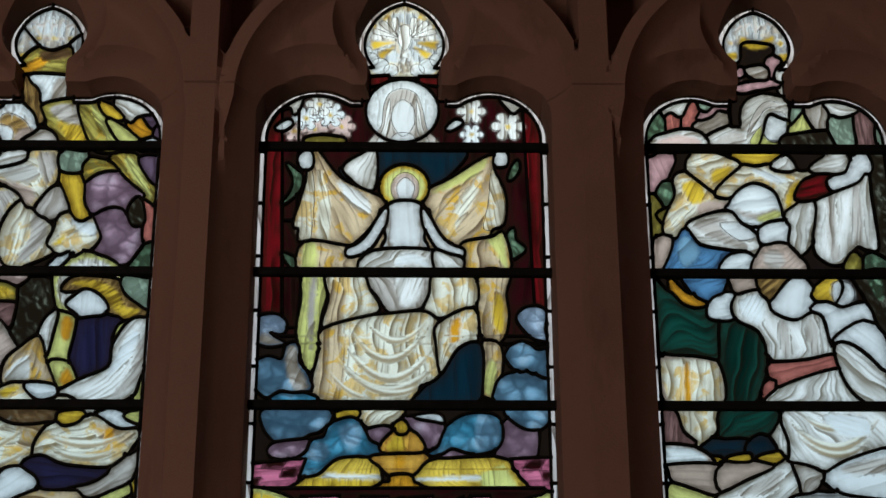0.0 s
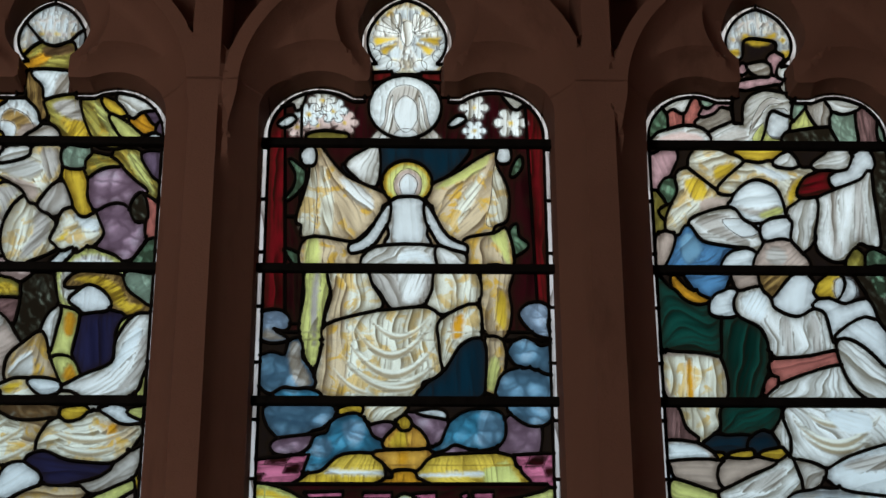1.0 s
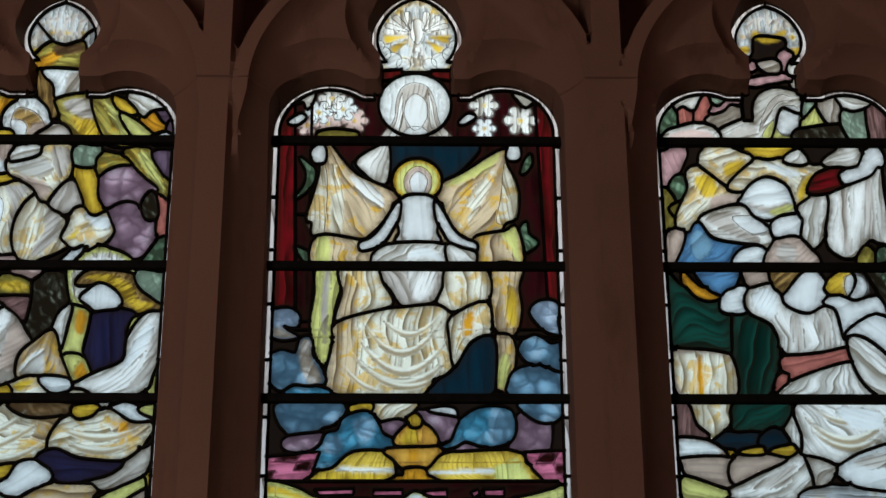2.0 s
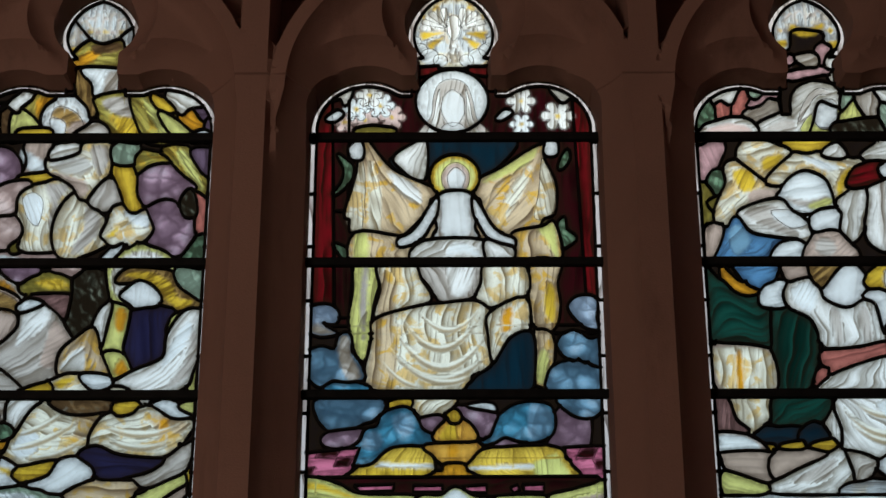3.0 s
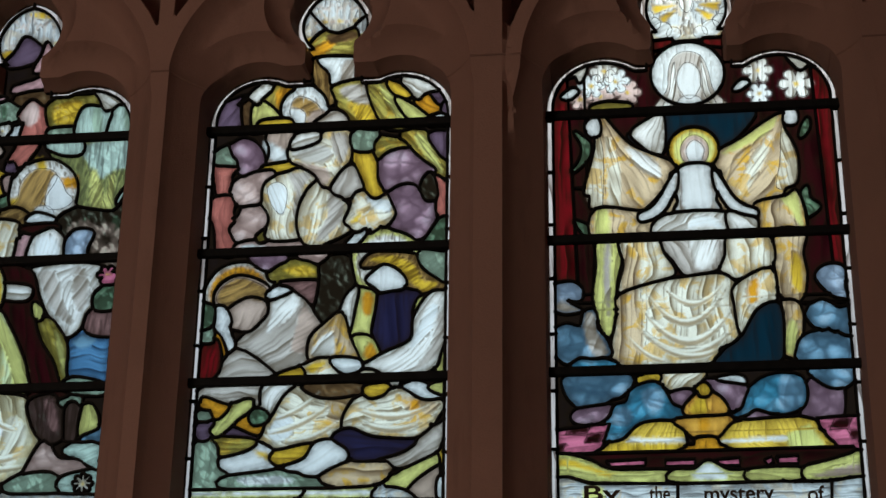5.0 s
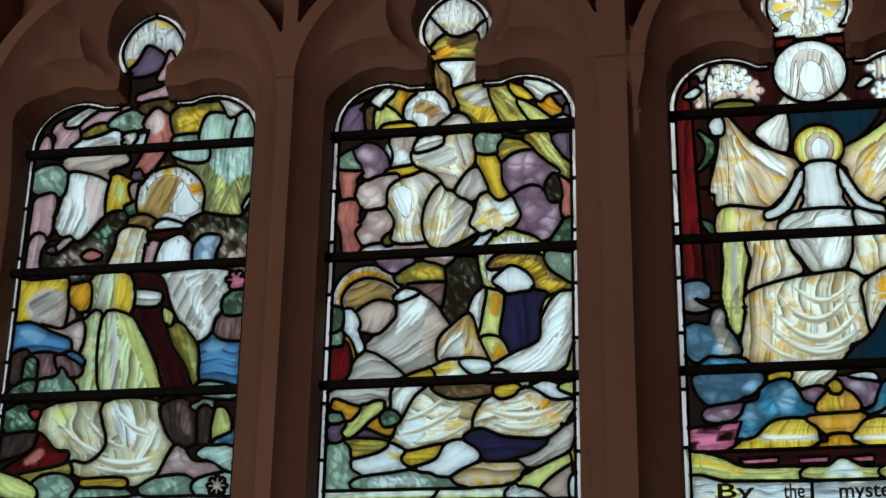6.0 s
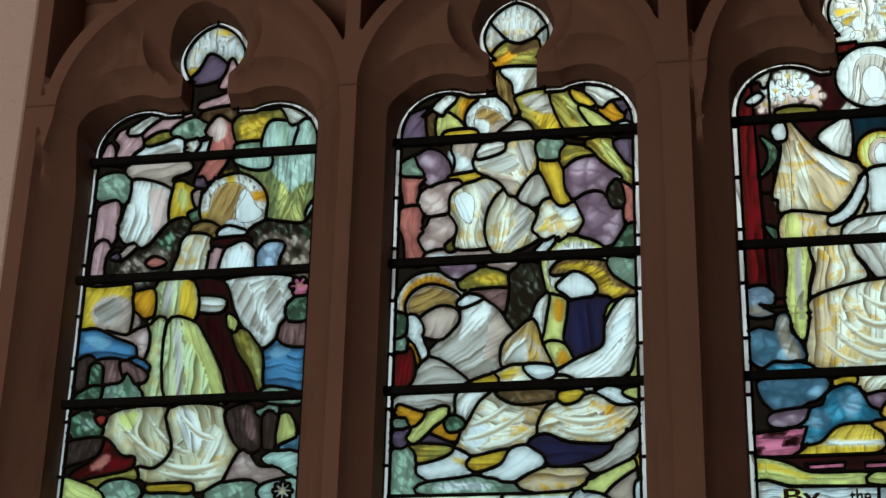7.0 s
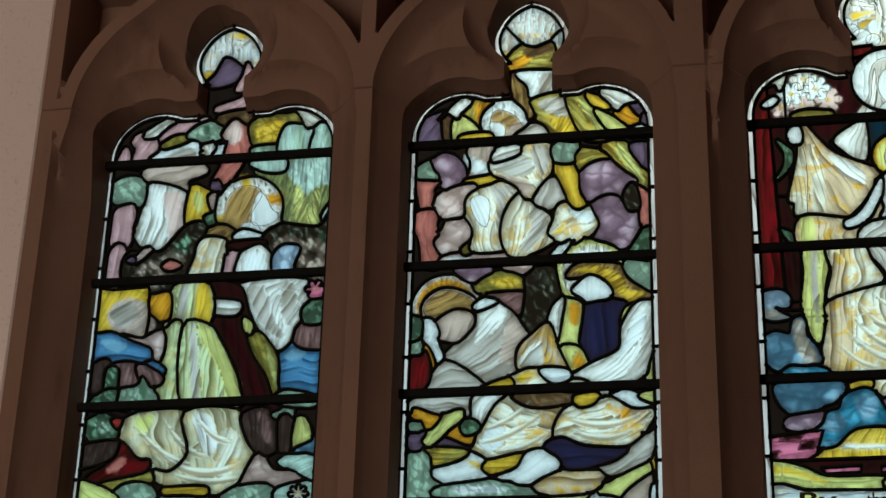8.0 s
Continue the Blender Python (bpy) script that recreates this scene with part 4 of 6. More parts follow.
second.piece("greywhite", 20, -32, 758, -6, 780, 17, 783, 30, 765, 20, 754)
second.piece("yellow", 0, -128, 772, -79, 773, -76, 755, -132, 757)
second.piece("tan", 90, -114, 745, -75, 746, -74, 715, -81, 683, -64, 672, -127, 672, -110, 684, -106, 713)
second.piece("pale", 20, -125, 729, -107, 725, -91, 713, -74, 704, -76, 690, -111, 692, painted=True)
second.piece("yellow", 0, -131, 676, -67, 684, -59, 671, -126, 668)
second.piece("mauve", 40, -190, 708, -175, 728, -155, 733, -137, 718, -124, 694, -135, 666, -155, 661, -166, 677, -164, 698)
second.piece("sage", 40, -210, 704, -192, 720, -182, 699, -175, 684, -202, 686)
second.piece("coral", 90, -212, 677, -196, 680, -168, 675, -186, 668, -182, 622, -200, 622, -206, 663)
second.piece("coral", 100, -215, 602, -198, 620, -175, 616, -179, 585, -169, 562, -176, 540, -162, 511, -191, 509, -200, 563)
second.piece("blush", 30, -178, 634, -164, 651, -140, 664, -106, 668, -99, 650, -109, 632, -120, 621, -130, 604, -161, 604, -175, 623)
second.piece("blush", 30, -175, 555, -159, 574, -151, 595, -124, 595, -111, 576, -116, 553, -126, 537, -145, 526, -162, 533)
second.piece("blush", 0, -160, 511, -147, 528, -95, 527, -48, 526, -38, 507)
second.piece("pale", 0, -155, 513, -145, 523, -109, 518, -103, 509, painted=True)
second.piece("olive", 70, -126, 538, -108, 551, -103, 535, -119, 527)
second.piece("whitegold", 110, -119, 632, -108, 650, -77, 662, -56, 670, -31, 660, -24, 647, -43, 630, -49, 603, -49, 558, -42, 533, -107, 533, -102, 571, -116, 603)
second.piece("greywhite", 115, -72, 660, -31, 659, -47, 630, -49, 558, -62, 581, -62, 626, painted=True)
second.piece("pale", 110, -112, 633, -92, 644, -75, 626, -80, 581, -99, 593, painted=3)
second.piece("whitegold", 75, -49, 600, -34, 629, -20, 642, -2, 624, 23, 607, 32, 583, 27, 561, 39, 546, -13, 520, -39, 522, -53, 558)
second.piece("greywhite", 50, 2, 618, 26, 600, 25, 561, -3, 529, -19, 529, -1, 573, painted=True)
second.piece("whitegold", -40, -76, 711, -54, 715, -24, 728, -4, 741, 33, 739, 37, 702, 26, 677, 7, 644, -9, 633, -26, 659, -52, 676, -71, 688)
second.piece("tan", -30, -67, 685, -37, 680, -6, 669, 3, 648, -11, 635, -31, 661, painted=True)
second.piece("white", 20, -71, 708, -24, 718, 8, 703, -11, 681, -53, 689, painted=True)
second.piece("white", 15, -72, 714, -66, 734, -30, 742, -22, 727, -52, 715)
second.piece("greywhite", -70, 1, 736, 32, 735, 33, 702, 20, 677, 9, 697, painted=True)
second.piece("greywhite", 60, 7, 632, 31, 668, 53, 663, 70, 644, 43, 615, 17, 615)
second.piece("whitegold", 20, 33, 564, 47, 588, 51, 616, 76, 616, 100, 607, 117, 604, 123, 574, 97, 551, 57, 543, 40, 553)
second.piece("yellow", 30, 40, 559, 61, 579, 58, 561, 46, 555, painted=True)
second.piece("pale", 40, 69, 610, 100, 602, 115, 597, 112, 575, 85, 585, painted=True)
second.piece("yellow", 100, 47, 704, 73, 695, 84, 666, 96, 614, 78, 610, 62, 644, 49, 679)
second.piece("sage", 90, 41, 737, 83, 735, 85, 705, 47, 704)
second.piece("feather", 0, 84, 716, 100, 726, 142, 707, 97, 695, 91, 686, 85, 698)
second.piece("feather", -52, 136, 733, 174, 732, 196, 685, 219, 650, 207, 639, 180, 660, 153, 702)
second.piece("lime", -52, 152, 727, 174, 727, 199, 673, 205, 648, 179, 680, painted=True)
second.piece("purple", 90, 181, 727, 216, 725, 215, 684, 202, 689)
second.piece("mauve", 20, 91, 653, 97, 684, 117, 698, 142, 699, 171, 674, 192, 655, 176, 647, 166, 621, 135, 629, 114, 623, 98, 630)
second.piece("mauve", 20, 113, 612, 135, 628, 157, 625, 168, 606, 188, 595, 189, 566, 179, 537, 164, 525, 143, 539, 120, 546, 126, 574)
second.piece("coral", 95, 188, 644, 208, 633, 219, 594, 214, 569, 200, 570, 199, 605)
second.piece("darkleaf", 70, 168, 627, 185, 651, 196, 606, 178, 598)
second.piece("leaf", 70, 177, 513, 198, 546, 214, 560, 223, 505, 189, 504)
second.disc("lime", 90, 108, 479, 61)
second.disc("white", 90, 108, 479, 53, painted=True)
second.rays("greywhite", 108, 479, 29, 52, 48)
second.piece("pale", 40, 38, 515, 55, 532, 71, 543, 62, 528, 48, 509)
second.disc("white", 90, -153, 428, 58)
second.disc("amber", 90, -153, 428, 53, painted=True)
second.rays("brown", -153, 428, 36, 51, 30)
second.piece("tan", 30, -195, 418, -184, 447, -156, 461, -124, 454, -98, 434, -103, 398, -137, 406, -173, 385)
second.piece("tan", 60, -174, 392, -138, 417, -106, 411, -97, 383, -111, 352, -144, 363, -168, 369)
second.piece("hair", 20, -192, 420, -180, 443, -155, 457, -126, 450, -102, 433, -112, 412, -138, 421, -175, 403, painted=True)
second.piece("flesh", 70, -194, 399, -177, 402, -164, 376, -170, 355, -157, 328, -164, 309, -176, 322, -184, 356)
second.piece("amber", 80, -195, 356, -180, 345, -167, 307, -181, 307, -192, 339)
second.piece("greywhite", 35, -95, 426, -68, 434, -41, 421, -24, 389, -1, 361, -23, 339, -15, 313, -28, 297, -83, 277, -148, 323, -114, 364, -96, 389)
second.piece("white", 40, -92, 422, -66, 429, -43, 416, -55, 384, -84, 364, -98, 353, -91, 390, painted=True)
second.piece("tan", 30, -36, 400, -4, 361, -28, 341, -17, 315, -51, 315, -48, 352, painted=True)
second.piece("pale", 20, -100, 428, -74, 437, -60, 430, -95, 416)
second.piece("greywhite", 25, -190, 262, -151, 321, -83, 276, -85, 257, -186, 260)
second.piece("ruby", 80, -216, 302, -202, 335, -186, 340, -177, 303, -185, 276, -213, 260)
second.piece("leaf", 60, -219, 399, -197, 406, -197, 370, -214, 370)
second.piece("sage", 60, -216, 344, -196, 362, -195, 338)
second.piece("mauve", 0, -136, 508, -75, 506, -79, 475, -106, 472, -122, 483)
second.piece("blush", 0, -44, 505, 0, 503, -9, 484, -36, 484)
second.piece("olive", 0, -98, 465, -71, 483, -31, 484, -7, 462, -23, 449, -90, 450)
second.piece("yellow", 0, -76, 471, -36, 478, -15, 462, -40, 457, painted=True)
second.piece("bark", 20, -79, 446, -29, 448, -11, 442, -15, 408, -37, 420, -64, 441)
second.piece("darkleaf", 80, -6, 479, 39, 489, 50, 424, 33, 398, 5, 366, -11, 399, -7, 447)
second.piece("hair", 60, 65, 472, 84, 496, 134, 495, 164, 487, 178, 458, 202, 447, 209, 428, 187, 411, 151, 424, 136, 451, 100, 470)
second.piece("yellow", 30, 79, 486, 119, 491, 160, 469, 173, 442, 201, 436, 181, 418, 157, 434, 135, 459, 105, 474, painted=True)
second.piece("flesh", 80, 75, 445, 86, 459, 105, 472, 130, 460, 144, 436, 124, 420, 108, 417, 92, 431)
second.piece("navy", 90, 78, 411, 164, 420, 170, 378, 156, 336, 126, 314, 106, 309, 86, 338, 77, 380)
second.piece("lime", 95, 55, 426, 90, 418, 83, 349, 86, 338, 53, 339, 42, 392)
second.piece("amber", 90, 70, 421, 88, 416, 84, 380, 70, 385, painted=True)
second.piece("lime", 80, 54, 338, 86, 336, 101, 300, 86, 290, 72, 301)
second.piece("amber", 60, 72, 305, 86, 328, 99, 300, 86, 291, painted=True)
second.piece("white", 70, 32, 386, 42, 419, 59, 430, 54, 392, 45, 348)
second.piece("brocade", 60, -20, 339, 5, 366, 32, 384, 48, 337, 60, 295, -1, 307, -21, 302)
second.piece("white", 50, -12, 328, 16, 350, 23, 308, -16, 305, painted=True)
second.piece("lime", 60, 159, 377, 167, 405, 184, 413, 179, 392, 169, 378)
second.piece("white", 45, 161, 372, 186, 414, 213, 415, 230, 376, 226, 332, 206, 291, 168, 268, 128, 252, 75, 278, 107, 305, 155, 329)
second.piece("greywhite", 60, 202, 377, 222, 366, 218, 324, 190, 289, 166, 279, 194, 325, painted=True)
second.piece("pale", 40, 164, 346, 187, 393, 202, 388, 188, 346, 155, 315, painted=True)
second.piece("whitegold", 0, -32, 282, -11, 297, 19, 298, 30, 275, 88, 276, 104, 253, -30, 256)
second.piece("yellow", 20, -28, 284, -6, 296, 11, 293, -14, 274, painted=True)
second.piece("pale", 0, 17, 299, 60, 297, 70, 280, 40, 273)
second.piece("yellow", 0, -85, 268, -39, 284, -32, 266, -77, 257)
second.piece("lime", 80, 212, 309, 225, 328, 228, 268, 207, 269)
second.piece("sage", 45, 167, 494, 201, 493, 217, 473, 217, 438, 195, 450, 174, 468)
second.piece("greywhite", 10, -212, 240, -185, 257, -95, 255, -98, 222, -134, 229, -205, 227)
second.piece("white", 60, -97, 255, -49, 254, -54, 238, -78, 200, -98, 212)
second.piece("purple", 0, -209, 180, -188, 190, -177, 175, -197, 158)
second.piece("purple", 0, -164, 171, -121, 179, -100, 166, -139, 163)
second.piece("amber", -28, -205, 231, -188, 230, -100, 183, -103, 166, -140, 182, -194, 212)
second.piece("lime", 45, -185, 174, -177, 186, -139, 224, -118, 228, -122, 216, -164, 172, -174, 166)
second.piece("leaf", 10, -119, 200, -98, 209, -86, 192, -111, 184)
second.piece("sage", 0, -211, 205, -191, 209, -194, 193)
second.piece("whitegold", 150, -97, 161, -78, 200, -52, 242, -8, 253, 4, 237, 63, 235, 44, 195, 26, 163, -31, 139, -92, 151)
second.piece("brocade", 160, 12, 231, 59, 232, 39, 190, -4, 171, 19, 201, painted=True)
second.piece("pale", 140, -86, 166, -71, 198, -44, 192, -47, 162, -70, 152, painted=True)
second.piece("whitegold", 25, 42, 178, 60, 223, 90, 228, 129, 238, 168, 227, 208, 216, 195, 185, 160, 155, 82, 156)
second.piece("brocade", 35, 129, 229, 202, 214, 183, 187, 131, 163, 159, 192, painted=True)
second.piece("amber", 40, 158, 218, 173, 220, 169, 197, 157, 195, painted=True)
second.piece("brown", 0, -28, 254, 76, 251, 61, 234, 3, 231)
second.piece("yellow", 0, 78, 247, 116, 250, 110, 233, 85, 228)
second.piece("pale", 160, 148, 249, 188, 244, 208, 226, 176, 224)
second.piece("lime", 0, 188, 242, 213, 246, 212, 230)
second.fold(-80, 196, 0, 240, 8, 9)
second.fold(-88, 172, 20, 220, 10, 10)
second.fold(-60, 156, 36, 190, 12, 9)
second.fold(60, 214, 190, 212, 18, 10)
second.fold(70, 190, 180, 186, 16, 10)
second.piece("flesh", 20, -169, 119, -128, 139, -109, 151, -87, 143, -71, 117, -91, 106, -144, 97)
second.piece("yellow", 0, -110, 138, -69, 131, -10, 145, -14, 125, -73, 116, painted=True)
second.piece("yellow", 0, -74, 131, -10, 146, -16, 124, -70, 115)
second.piece("flesh", 30, -51, 105, -20, 121, -3, 148, 31, 151, 54, 135, 44, 118, 10, 98, -33, 94)
second.piece("navy", -10, 26, 158, 54, 171, 93, 155, 165, 146, 149, 131, 114, 117, 66, 118, 50, 139)
second.piece("greywhite", 30, 103, 112, 152, 128, 208, 173, 221, 156, 192, 120, 152, 106)
second.piece("feather", 0, -178, 158, -139, 160, -107, 153, -127, 138, -177, 130)
second.piece("sage", 90, -217, 143, -177, 150, -171, 110, -151, 93, -152, 72, -219, 73)
second.piece("sage", 0, -151, 92, -47, 96, -18, 86, 26, 68, -151, 72)
second.piece("pale", 0, -134, 89, -76, 92, -37, 81, -113, 77, painted=True)
second.piece("brocade", 0, 9, 84, 38, 105, 119, 110, 108, 82, 40, 72)
second.piece("lime", 30, 117, 67, 172, 108, 232, 128, 232, 114, 183, 92, 151, 60)
second.piece("stonework", 40, 157, 62, 191, 92, 226, 104, 227, 43, 164, 44)
second.piece("yellow", 90, 213, 139, 230, 148, 235, 82, 214, 82)
second.piece("pale", 90, 208, 82, 237, 81, 239, 41, 209, 42)
second.plate("lime", 0, -229, 71, -21, 69, -20, 50, -227, 53)
second.plate("pale", 0, -228, 67, -21, 65, -20, 58, -228, 61, painted=True)
second.plate("lime", 0, -19, 69, 121, 66, 136, 47, -18, 50)
second.plate("pale", 0, -19, 65, 121, 63, 126, 55, -18, 57, painted=True)
second.piece("canopy", 20, 98, 51, 102, 63, 125, 66, 154, 58, 169, 39, 117, 36)
second.plate("canopy", 0, -237, 53, 249, 44, 251, -71, -226, -64)
second.piece("white", 30, -176, 806, -148, 831, -130, 845, -115, 839, -132, 821, -140, 809, -158, 822)
second.piece("white", 150, 131, 846, 171, 840, 197, 822, 172, 818, 160, 804, 147, 819)

centre = Panel("centre", 3, "leaded glass light of cream drapery between ruby curtains")
centre.fill = 0.0012
centre.plate("maroon", 90, -304, 894, 305, 899, 287, 374, -281, 372)
centre.plate("black", 90, -282, 387, 287, 389, 279, 151, -272, 150)
centre.plate("ruby", 90, -258, 830, -220, 833, -208, 403, -258, 403)
centre.plate("ruby", 90, 215, 833, 257, 821, 265, 410, 228, 410)
centre.plate("maroon", 90, -220, 833, -189, 834, -188, 608, -212, 608)
centre.plate("maroon", 90, -212, 606, -172, 606, -181, 403, -206, 403)
centre.piece("whitegold", 90, -78, 944, -68, 1005, -38, 1045, 0, 1058, 38, 1043, 73, 1006, 84, 951, 72, 915, 52, 901, 1, 901, -52, 900, -73, 918)
centre.piece("canopy", 90, -70, 944, -63, 993, -37, 1027, 0, 1040, 38, 1026, 67, 991, 73, 945, 1, 930, painted=True)
for side in (-1, 1):
    for x0, z0, x1, z1, w in ((18, 1014, 36, 1030, 9), (30, 1006, 56, 1004, 9), (18, 975, 60, 968, 10), (16, 966, 46, 944, 9)):
        dx, dz = x1 - x0, z1 - z0
        ln = math.hypot(dx, dz)
        px, pz = -dz / ln * w, dx / ln * w
        centre.plate("yellow", 0, side * x0, z0, side * (x1 + px), z1 + pz, side * (x1 - px), z1 - pz, painted=True)
    for i in range(6):
        a = radians(8 + 15 * i)
        ca, sa = math.cos(a), math.sin(a)
        centre.piece("white", 90, side * (10 + 4 * ca), 982 + 4 * sa, side * (12 + 44 * ca - 6 * sa), 980 + 42 * sa + 6 * ca,
                     side * (12 + 50 * ca), 980 + 48 * sa, side * (12 + 44 * ca + 6 * sa), 980 + 42 * sa - 6 * ca, painted=3 if i % 2 else True)
    for x, z, r in ((62, 936, 15), (44, 922, 17), (24, 914, 13), (70, 954, 11)):
        centre.disc("pale", 30, side * x, z, r, 3)
for i in range(-3, 4):
    centre.plate("white" if i % 2 else "greywhite", 90, 1 + 1.5 * i, 962, 1 + 7 * i - 3, 908 + abs(i) * 3, 1 + 7 * i + 3, 908 + abs(i) * 3, painted=True)
centre.piece("white", 90, -12, 1000, 1, 1012, 13, 1000, 11, 972, 1, 956, -10, 972, painted=3)
centre.plate("ruby", 90, -65, 901, -26, 904, -26, 885, -65, 878)
centre.plate("ruby", 90, 26, 902, 69, 902, 69, 879, 26, 885)
centre.disc("pale", 90, -3, 830, 66)
centre.rays("flesh", -3, 830, 47, 63, 40)
centre.piece("greywhite", 78, -3, 875, -26, 865, -37, 837, -41, 796, -65, 758, -15, 753, 62, 759, 42, 791, 34, 832, 22, 864, painted=3)
centre.piece("white", 75, -26, 854, -32, 828, -37, 793, -51, 758, -41, 758, -27, 790, -25, 831, painted=3)
centre.piece("white", 105, 22, 854, 29, 828, 34, 793, 48, 758, 38, 758, 24, 791, 23, 832, painted=3)
centre.piece("flesh", 90, -3, 852, -19, 835, -22, 807, -12, 784, -2, 776, 10, 784, 20, 808, 16, 837, painted=True)
centre.piece("flesh", 90, -15, 781, 13, 781, 22, 757, -25, 757, painted=True)
for tone, x, z, r in (("blush", -196, 787, 22), ("blush", -112, 796, 26), ("blush", -160, 790, 26), ("pale", -176, 812, 26), ("pale", -132, 820, 27),
                      ("white", -152, 842, 27), ("white", 122, 829, 27), ("white", 188, 798, 31), ("pale", 122, 781, 22)):
    centre.flower(tone, 90, x, z, r, 6, 3)
centre.piece("pale", 30, -230, 793, -211, 809, -201, 802, -216, 788)
centre.piece("olive", 20, -177, 770, -152, 777, -126, 775, -106, 770, -116, 756, -168, 756)
centre.piece("pale", 30, 77, 793, 92, 810, 105, 805, 87, 791)
centre.piece("leaf", 90, -208, 720, -193, 709, -181, 695, -184, 669, -202, 647, -213, 641, -198, 666, -195, 692)
centre.piece("leaf", 80, -210, 542, -194, 537, -180, 525, -178, 510, -190, 512)
centre.piece("leaf", 80, 182, 577, 193, 593, 196, 571, 212, 555, 202, 542, 186, 537)
centre.piece("leaf", 100, 192, 711, 203, 728, 205, 711, 195, 694, 187, 691)
centre.piece("teal", 90, -60, 749, 61, 749, 112, 745, 86, 705, 51, 676, 31, 693, 1, 719, -24, 714, -46, 681, -69, 670, -96, 684, -113, 709, -75, 710, -65, 738)
centre.piece("white", 60, -107, 713, -75, 739, -51, 746, -52, 674, -74, 673, -86, 685)
centre.piece("brocade", -66, -176, 746, -158, 750, -137, 721, -110, 689, -74, 669, -34, 647, -46, 618, -63, 591, -90, 562, -107, 561, -157, 568, -181, 568, -182, 591, -192, 601, -179, 652, -170, 698)
centre.piece("whitegold", 95, -169, 714, -158, 675, -162, 571, -180, 570, -191, 601, -179, 652, painted=3)
centre.piece("white", -50, -115, 687, -69, 659, -57, 624, -79, 628, -108, 659, painted=True)
centre.piece("whitegold", -75, -150, 709, -129, 642, -132, 570, -150, 571, -154, 653, painted=True)
centre.piece("brocade", 85, -173, 564, -102, 557, -73, 551, -70, 537, -60, 508, -174, 507)
centre.piece("lime", 88, -173, 562, -152, 560, -152, 508, -174, 507, painted=True)
centre.piece("lime", 86, -172, 503, -136, 503, -132, 467, -142, 424, -150, 341, -157, 324, -165, 339, -180, 393, -173, 456)
centre.piece("greywhite", 86, -158, 499, -150, 499, -152, 424, -156, 362, -163, 424, painted=True)
centre.piece("flesh", 20, -187, 734, -171, 748, -163, 732, -166, 712, -182, 712)
centre.piece("brocade", 50, 159, 738, 159, 711, 174, 677, 180, 643, 175, 603, 155, 592, 141, 568, 85, 554, 70, 570, 56, 596, 44, 627, 36, 650, 46, 670, 86, 692, 127, 722)
centre.piece("whitegold", 100, 157, 711, 172, 677, 179, 632, 169, 596, 141, 592, 150, 643, painted=3)
centre.piece("lime", 35, 50, 667, 117, 713, 149, 734, 135, 704, 86, 674, painted=True)
centre.piece("whitegold", 55, 137, 699, 126, 654, 85, 582, 74, 582, 101, 654, painted=True)
centre.piece("flesh", 160, 168, 748, 184, 743, 182, 719, 163, 720)
centre.piece("brocade", 85, 107, 565, 155, 575, 176, 582, 182, 507, 105, 507, 90, 526, 100, 548)
centre.piece("lime", 100, 147, 574, 175, 581, 181, 509, 162, 548, painted=True)
centre.piece("brocade", 85, 134, 505, 182, 505, 176, 468, 180, 426, 171, 384, 148, 380, 133, 404)
centre.piece("yellow", 85, 161, 468, 175, 447, 171, 394, 154, 415, painted=True)
centre.piece("brocade", 80, 137, 376, 163, 373, 167, 332, 156, 291, 150, 275, 130, 295, 141, 342)
centre.piece("lime", 80, 147, 342, 160, 332, 150, 281, 134, 296, painted=True)
centre.disc("yellow", 90, 1, 675, 45)
centre.disc("lime", 90, 2, 675, 36, painted=True)
centre.piece("tan", 90, 3, 703, -12, 696, -22, 678, -20, 658, -10, 647, 16, 647, 26, 660, 27, 681, 18, 696, painted=3)
centre.piece("flesh", 90, 3, 693, -11, 678, -10, 658, -2, 644, 6, 642, 16, 656, 19, 678, painted=True)
centre.piece("brocade", 60, -40, 612, -34, 630, 38, 630, 46, 612, 66, 572, 84, 560, 60, 552, -52, 552, -72, 562, -58, 586)
centre.piece("flesh", 90, -14, 644, 20, 644, 34, 630, 38, 604, 34, 574, 38, 552, -32, 552, -28, 574, -34, 604, -30, 630)
centre.piece("flesh", 55, -30, 632, -44, 612, -60, 582, -78, 562, -97, 552, -95, 539, -72, 545, -54, 560, -42, 582, -32, 602)
centre.piece("flesh", 125, 34, 632, 47, 612, 62, 582, 80, 562, 104, 551, 100, 536, 75, 543, 58, 558, 45, 582, 36, 602)
centre.piece("greywhite", 90, -30, 628, -22, 606, -26, 576, -18, 556, -30, 556, -27, 576, -33, 604, painted=True)
centre.piece("greywhite", 90, 34, 628, 27, 606, 31, 576, 24, 556, 36, 556, 32, 576, 37, 604, painted=True)
centre.piece("white", 70, -53, 547, 51, 548, 59, 509, -69, 508)
centre.piece("pale", 10, -13, 521, -8, 536, 16, 543, 38, 532, 44, 517, 16, 526, painted=True)
centre.piece("white", 120, 54, 548, 81, 541, 103, 533, 97, 509, 61, 509)
centre.piece("greywhite", 110, -69, 504, 54, 504, 46, 476, 32, 444, 5, 434, -22, 432, -44, 465, -62, 483)
centre.piece("white", 70, -13, 502, 31, 502, 26, 457, 2, 441, -8, 467, painted=True)
centre.piece("whitegold", 80, -131, 503, -74, 504, -60, 476, -42, 441, -61, 425, -134, 401, -126, 456)
centre.piece("brocade", 85, -126, 488, -99, 467, -104, 419, -132, 404, painted=True)
centre.piece("whitegold", 100, 56, 504, 118, 505, 123, 445, 57, 423, 38, 438, 48, 468)
